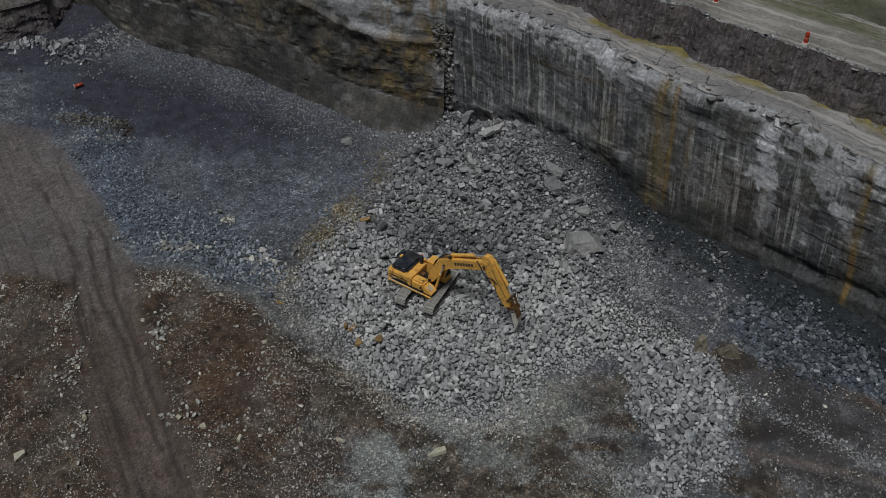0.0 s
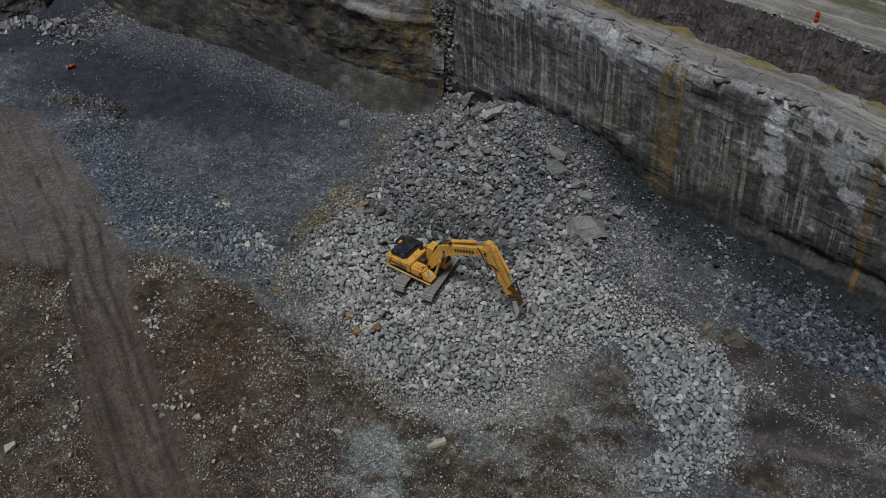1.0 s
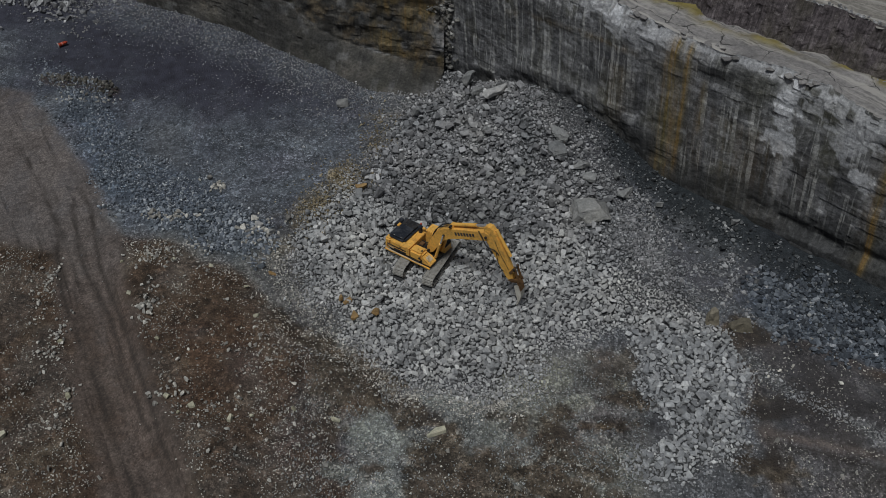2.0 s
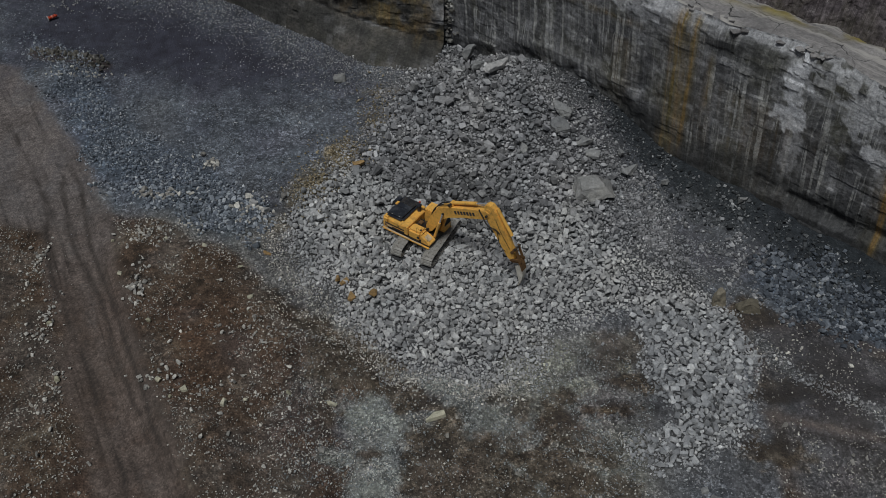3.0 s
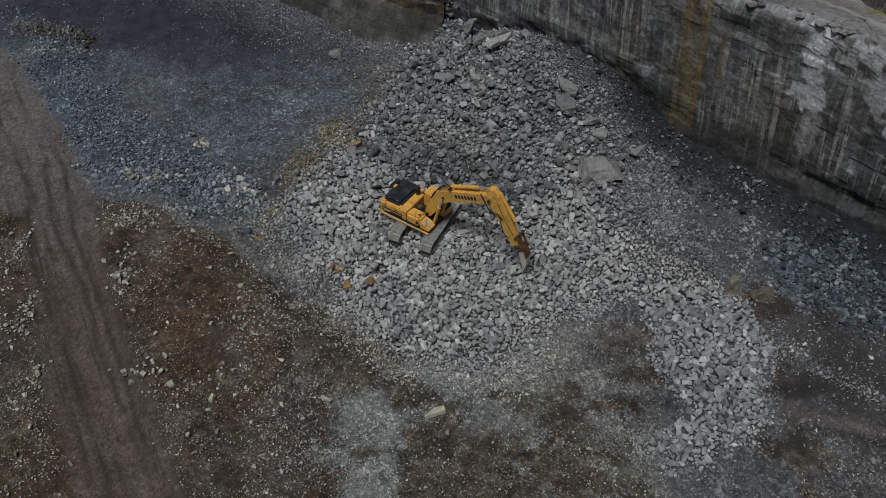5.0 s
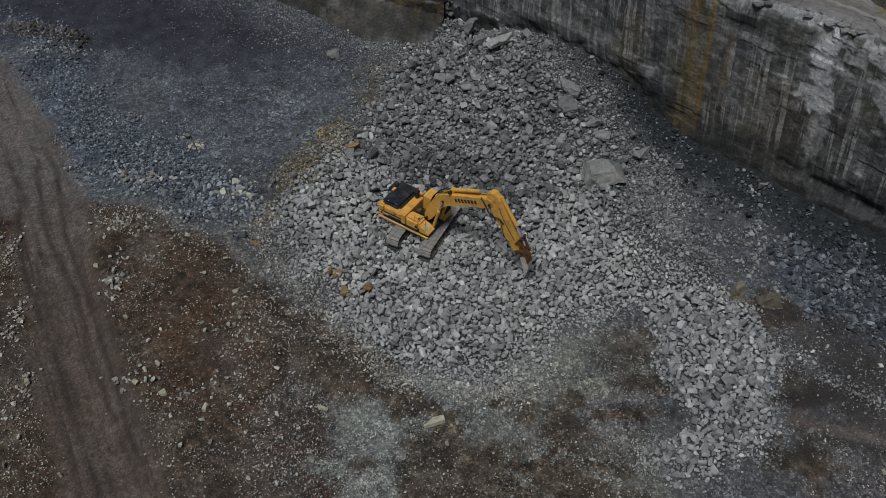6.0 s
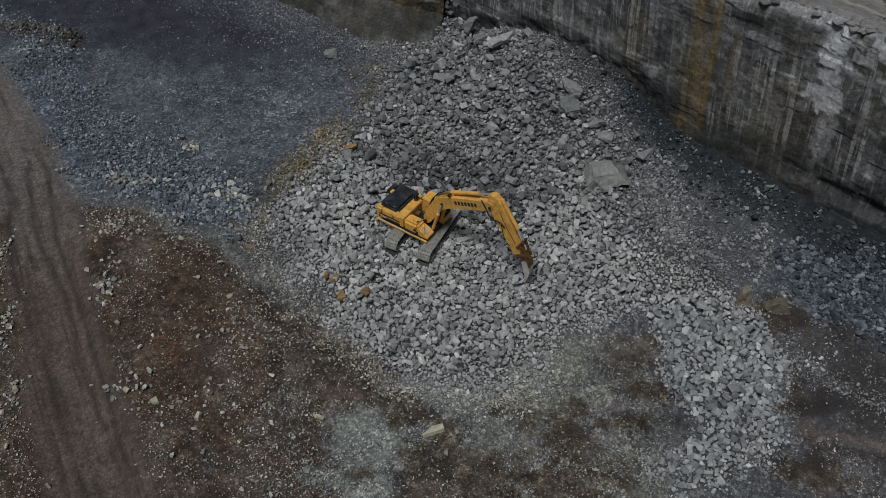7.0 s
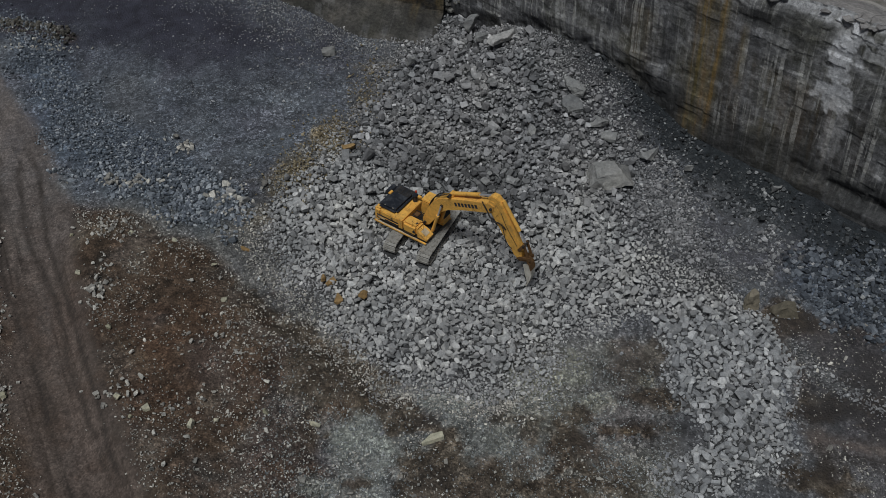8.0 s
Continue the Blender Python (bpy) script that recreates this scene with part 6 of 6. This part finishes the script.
    for k in range(5):
        x = -1.33 + k * 0.115
        part("cover_rib", box(x, x + 0.045, -0.45, 0.9, 2.138, 2.17, 0.008), YELLOW, m)
    part("bulkhead", box(-1.4, -0.78, -1.46, 1.0, 1.3, 2.0, 0.02), YELLOW, m)
    # valve bay behind the boom foot: walls round a dark well
    bay = part("valve_bay", box(-0.77, 0.1, -0.5, 0.4, 1.3, 1.6, 0.02), DARK, m)
    tubes = bmesh.new()
    for k in range(6):
        rod((-0.74, -0.46 + k * 0.14, 1.76 + 0.05 * (k % 3)), (0.0, -0.42 + k * 0.14, 1.84), 0.035, tubes, 8)
    part("valve_pipes", tubes, RUBBER, bay)
    part("valve_block", box(-0.6, -0.25, -0.3, 0.1, 1.6, 1.95, 0.02), RUSTY, bay)
    # right-hand tank and tool box
    tank = part("fuel_tank", box(-0.77, 0.5, -1.5, -0.52, 1.24, 2.12, 0.16), YELLOW, m)
    part("tank_decal", plate([(0.1, 1.55), (0.42, 1.55), (0.28, 1.85)], -1.512, -1.5, 0), BLACK, tank)
    part("tank_step", box(-0.6, 0.3, -1.6, -1.5, 1.3, 1.36, 0.01), DARK, tank)
    part("filler_cap", rod((0.25, -1.05, 2.06), (0.25, -1.05, 2.13), 0.09, sides=14), DARK, tank)
    chest = part("tool_box", plate([(0.52, 1.22), (1.34, 1.22), (1.36, 1.4), (0.95, 1.66), (0.52, 1.86)], -1.47, -0.62, 0.04), YELLOW, m)
    panel = part("anti_slip_panel", box(-0.24, 0.24, -1.3, -0.8, -0.006, 0.01, 0), CREAM, chest, "worn cream anti-slip panel")
    panel.matrix_local = Matrix.Translation((0.96, 0, 1.672)) @ Matrix.Rotation(radians(29), 4, "Y")
    rail = bmesh.new()
    for a0, b0 in (((0.1, -1.42, 2.05), (0.1, -1.42, 2.55)), ((1.1, -1.42, 1.6), (1.1, -1.42, 2.2)), ((0.1, -1.42, 2.55), (1.1, -1.42, 2.2)), ((0.45, -0.64, 2.05), (0.45, -0.64, 2.5)), ((0.45, -0.64, 2.5), (1.1, -1.42, 2.2))):
        rod(a0, b0, 0.011, rail, 8)
    part("handrail", rail, DARK, m)
    # cab on the far side of the boom
    cab = part("cab", plate([(-0.55, 1.3), (1.3, 1.3), (1.34, 1.9), (1.05, 2.86), (-0.5, 2.9), (-0.58, 2.2)], 0.42, 1.4, 0.06), YELLOW, m)
    part("cab_roof", box(-0.56, 0.98, 0.4, 1.43, 2.89, 3.0, 0.05), YELLOW, cab, "pale yellow sun-faded cab roof")
    part("roof_hatch", box(-0.3, 0.35, 0.62, 1.2, 2.995, 3.03, 0.015), YELLOW, cab)
    part("windscreen", plate([(1.345, 1.95), (1.36, 1.95), (1.1, 2.82), (1.085, 2.82)], 0.5, 1.32, 0), GLASS, cab)
    for y in (0.41, 1.4):
        part("side_window", plate([(0.1, 2.1), (1.2, 2.0), (0.98, 2.78), (0.1, 2.8)], y, y + 0.012, 0), GLASS, cab)
    part("rear_window", box(-0.575, -0.56, 0.62, 1.2, 2.5, 2.8, 0), GLASS, cab)
    cab.matrix_local = Matrix.Translation((0.12, 0.0, 0.0))
    # boom, with its brackets and pins
    dz, dx = -0.1, 1.4
    S = lambda pts: [(x + dx, z + dz) for x, z in pts]
    boom = part("boom", plate(S([(-1.2, 1.75), (-1.18, 2.25), (-0.75, 3.35), (-0.3, 4.2), (0.15, 4.72), (0.75, 5.03), (2.5, 5.75), (4.3, 6.42), (4.62, 6.3), (4.6, 5.85), (4.3, 5.55), (2.2, 4.72), (0.95, 4.12), (0.45, 3.7), (0.05, 2.95), (-0.6, 1.85), (-0.9, 1.62)]), -0.34, 0.34, 0.04), YELLOW, m, "yellow cranked boom with dark lettering marks")
    for x, z in ((-0.95, 1.95), (0.48, 4.25), (4.4, 6.0), (1.1, 5.45)):
        part("pin", rod((x + dx, -0.47, z + dz), (x + dx, 0.47, z + dz), 0.1, sides=14), DARK, boom)
    part("weld_plate", plate(S([(0.5, 4.35), (0.9, 4.4), (0.85, 4.75), (0.55, 4.7)]), -0.352, -0.338, 0), YELLOW, boom)
    slope = math.atan2(0.83, 2.08)
    for k in range(7):
        s = 1.62 + k * 0.27
        cx, cz = s + dx, 4.95 + (s - 1.62) * 0.395 + dz
        bar = part("lettering_bar", box(-0.095, 0.095, -0.004, 0.004, -0.15, 0.15, 0), BLACK, boom)
        bar.matrix_local = Matrix.Translation((cx, -0.347, cz)) @ Matrix.Rotation(-slope, 4, "Y")
    part("boom_bracket", plate(S([(0.9, 5.05), (1.35, 5.2), (1.25, 5.6), (1.0, 5.55)]), -0.2, 0.2, 0.02), YELLOW, boom)
    for y in (-0.46, 0.46):
        cyl = part("boom_cylinder", rod((-0.25 + dx, y, 1.45), (0.22 + dx, y, 3.15), 0.12, sides=16), YELLOW, m)
        part("piston_rod", rod((0.22 + dx, y, 3.15), (0.48 + dx, y, 4.15), 0.065, sides=12), CHROME, cyl)
    barrel = part("arm_cylinder", rod((1.1 + dx, 0, 5.35), (3.3 + dx, 0, 6.35), 0.15, sides=16), YELLOW, m)
    part("piston_rod", rod((3.3 + dx, 0, 6.35), (4.2 + dx, 0, 6.76), 0.075, sides=12), CHROME, barrel)
    arm = part("arm", plate(S([(4.08, 6.75), (4.35, 7.02), (4.7, 7.05), (5.15, 6.6), (5.6, 5.75), (6.85, 3.3), (6.9, 2.75), (6.65, 2.5), (6.3, 2.72), (4.98, 4.7), (4.3, 5.6)]), -0.26, 0.26, 0.04), YELLOW, m)
    part("arm_cheek", plate(S([(4.15, 5.9), (4.7, 5.3), (5.0, 5.9), (4.6, 6.6), (4.2, 6.6)]), -0.285, -0.262, 0), YELLOW, arm)
    bc = part("bucket_cylinder", rod((5.1 + dx, 0, 6.75), (6.45 + dx, 0, 4.75), 0.14, sides=16), YELLOW, m)
    part("piston_rod", rod((6.45 + dx, 0, 4.75), (6.95 + dx, 0, 3.95), 0.07, sides=12), CHROME, bc)
    link = part("linkage", plate(S([(6.85, 4.0), (7.05, 4.05), (7.5, 2.95), (7.3, 2.85)]), -0.26, -0.17, 0.02), RUSTY, m, "rusty brown bucket linkage")
    part("link_arm", plate(S([(6.85, 4.0), (7.05, 4.05), (7.5, 2.95), (7.3, 2.85)]), 0.17, 0.26, 0.02), RUSTY, link)
    for y in (-0.34, 0.27):
        part("link_arm", plate(S([(6.55, 3.4), (6.72, 3.3), (7.1, 3.9), (6.9, 4.05)]), y, y + 0.07, 0.02), RUSTY, link)
    part("pin", rod((7.0 + dx, -0.38, 3.85), (7.0 + dx, 0.38, 3.85), 0.08, sides=12), DARK, link)
    # narrow bucket: rusty shell above, bare worn lip below
    shell = [(6.65, 2.6), (7.35, 2.85), (7.6, 2.5), (7.72, 2.0), (7.64, 1.97), (7.52, 2.4), (7.3, 2.7), (6.7, 2.5)]
    bucket = part("bucket", plate(S(shell), -0.3, 0.3, 0.01), RUSTY, m, "narrow worn digging bucket with bare steel lip")
    part("lip_plate", plate(S([(7.72, 2.0), (7.75, 1.5), (7.66, 1.0), (7.52, 0.55), (7.45, 0.57), (7.58, 1.02), (7.67, 1.5), (7.64, 1.97)]), -0.26, 0.26, 0.01), STEEL, bucket, "bare worn steel lip")
    for y in (-0.26, 0.21):
        part("cheek", plate(S([(7.05, 2.2), (7.45, 2.45), (7.64, 1.95), (7.67, 1.5), (7.58, 1.02), (7.5, 0.7), (7.3, 1.3)]), y, y + 0.05, 0.0), STEEL, bucket)
    for y in (-0.3, 0.22):
        part("bucket_ear", plate(S([(6.5, 2.55), (6.75, 2.85), (7.5, 3.08), (7.58, 2.8), (6.85, 2.5)]), y, y + 0.08, 0.01), RUSTY, bucket)
    for k in range(3):
        y = -0.2 + k * 0.2
        part("tooth", plate(S([(7.62, 0.78), (7.48, 0.7), (7.36, 0.3), (7.44, 0.28)]), y - 0.05, y + 0.05, 0.01), STEEL, bucket)
    # hoses along boom and arm
    for y in (-0.2, -0.08, 0.08, 0.2):
        hose([(-0.9 + dx, y, 2.6), (-0.35 + dx, y, 4.25), (0.35 + dx, y * 1.2, 4.9), (1.0 + dx, y * 1.3, 5.2)], 0.03, m)
    for y in (-0.3, -0.37):
        hose([(3.7 + dx, y, 6.2), (4.1 + dx, y - 0.08, 5.75), (4.6 + dx, y - 0.1, 5.1), (5.2 + dx, y - 0.02, 4.95), (5.6 + dx, y + 0.05, 4.6)], 0.024, m)
    hose([(5.15 + dx, -0.3, 5.9), (5.6 + dx, -0.32, 5.0), (6.1 + dx, -0.3, 4.2), (6.5 + dx, -0.3, 3.6)], 0.016, m)
    hose([(5.3 + dx, -0.28, 4.75), (5.9 + dx, -0.5, 3.6), (6.2 + dx, -0.4, 3.3)], 0.025, m)
    return m


build_excavator()


# ---- traffic drums ----
def build_drum(m, label):
    drum = tagged(new("traffic_drum"), label, "traffic drum", "traffic drums")
    drum.matrix_world = m
    part("base", rod((0, 0, 0), (0, 0, 0.07), 0.3, sides=20, r2=0.27), PALE_BAND, drum)
    z = 0.07
    for k, r in enumerate((0.2, 0.192, 0.184, 0.176)):
        part("barrel", rod((0, 0, z), (0, 0, z + 0.16), r, sides=20, r2=r - 0.006), ORANGE, drum)
        part("band", rod((0, 0, z + 0.16), (0, 0, z + 0.215), r - 0.012, sides=20, r2=r - 0.016), PALE_BAND if k == 1 else RUBBER, drum)
        z += 0.215
    part("top", rod((0, 0, z), (0, 0, z + 0.06), 0.165, sides=20, r2=0.12), ORANGE, drum)
    part("handle", box(-0.1, 0.1, -0.02, 0.02, z + 0.05, z + 0.12, 0.01), ORANGE, drum)


def on_top(x, y):
    """Height of the haul road under a point, from the surface itself."""
    ob = bpy.data.objects["haul_road_east"]
    hit, at, _, _ = ob.ray_cast(Vector((x, y, 60)), Vector((0, 0, -1)))
    return at.z if hit else 18.0


build_drum(pose(30.4, 71.6, on_top(30.4, 71.6) - 0.02), "orange banded traffic drum on the haul road's edge")
build_drum(pose(24.6, 79.4, on_top(24.6, 79.4) - 0.02, 0, 0, 40), "orange banded traffic drum on the haul road's edge")
build_drum(pose(-41.4, 92.7, float(floor_height(-41.4, 92.7)) + 0.28, 84, 0, 125), "orange traffic drum lying toppled on gravel")

# ---- single blocks of the pile's near slope ----
def build_single_rocks():
    rng = np.random.default_rng(9)
    meshes = [mesh_of("rock", tv, tf, ROCK) for tv, tf in BLOCKS]
    spin = turns(len(SINGLE_X), rng)
    z = floor_height(SINGLE_X, SINGLE_Y) + SINGLE_SIZE * 0.14
    for k in range(len(SINGLE_X)):
        ob = new("rock", meshes[k % len(meshes)])
        ob.parent = PILE_THING
        s = SINGLE_SIZE[k] * rng.uniform(0.8, 1.2, 3)
        ob.matrix_local = Matrix.Translation((SINGLE_X[k], SINGLE_Y[k], z[k])) @ Matrix(spin[k].tolist()).to_4x4() @ Matrix.Diagonal((*s, 1))


build_single_rocks()
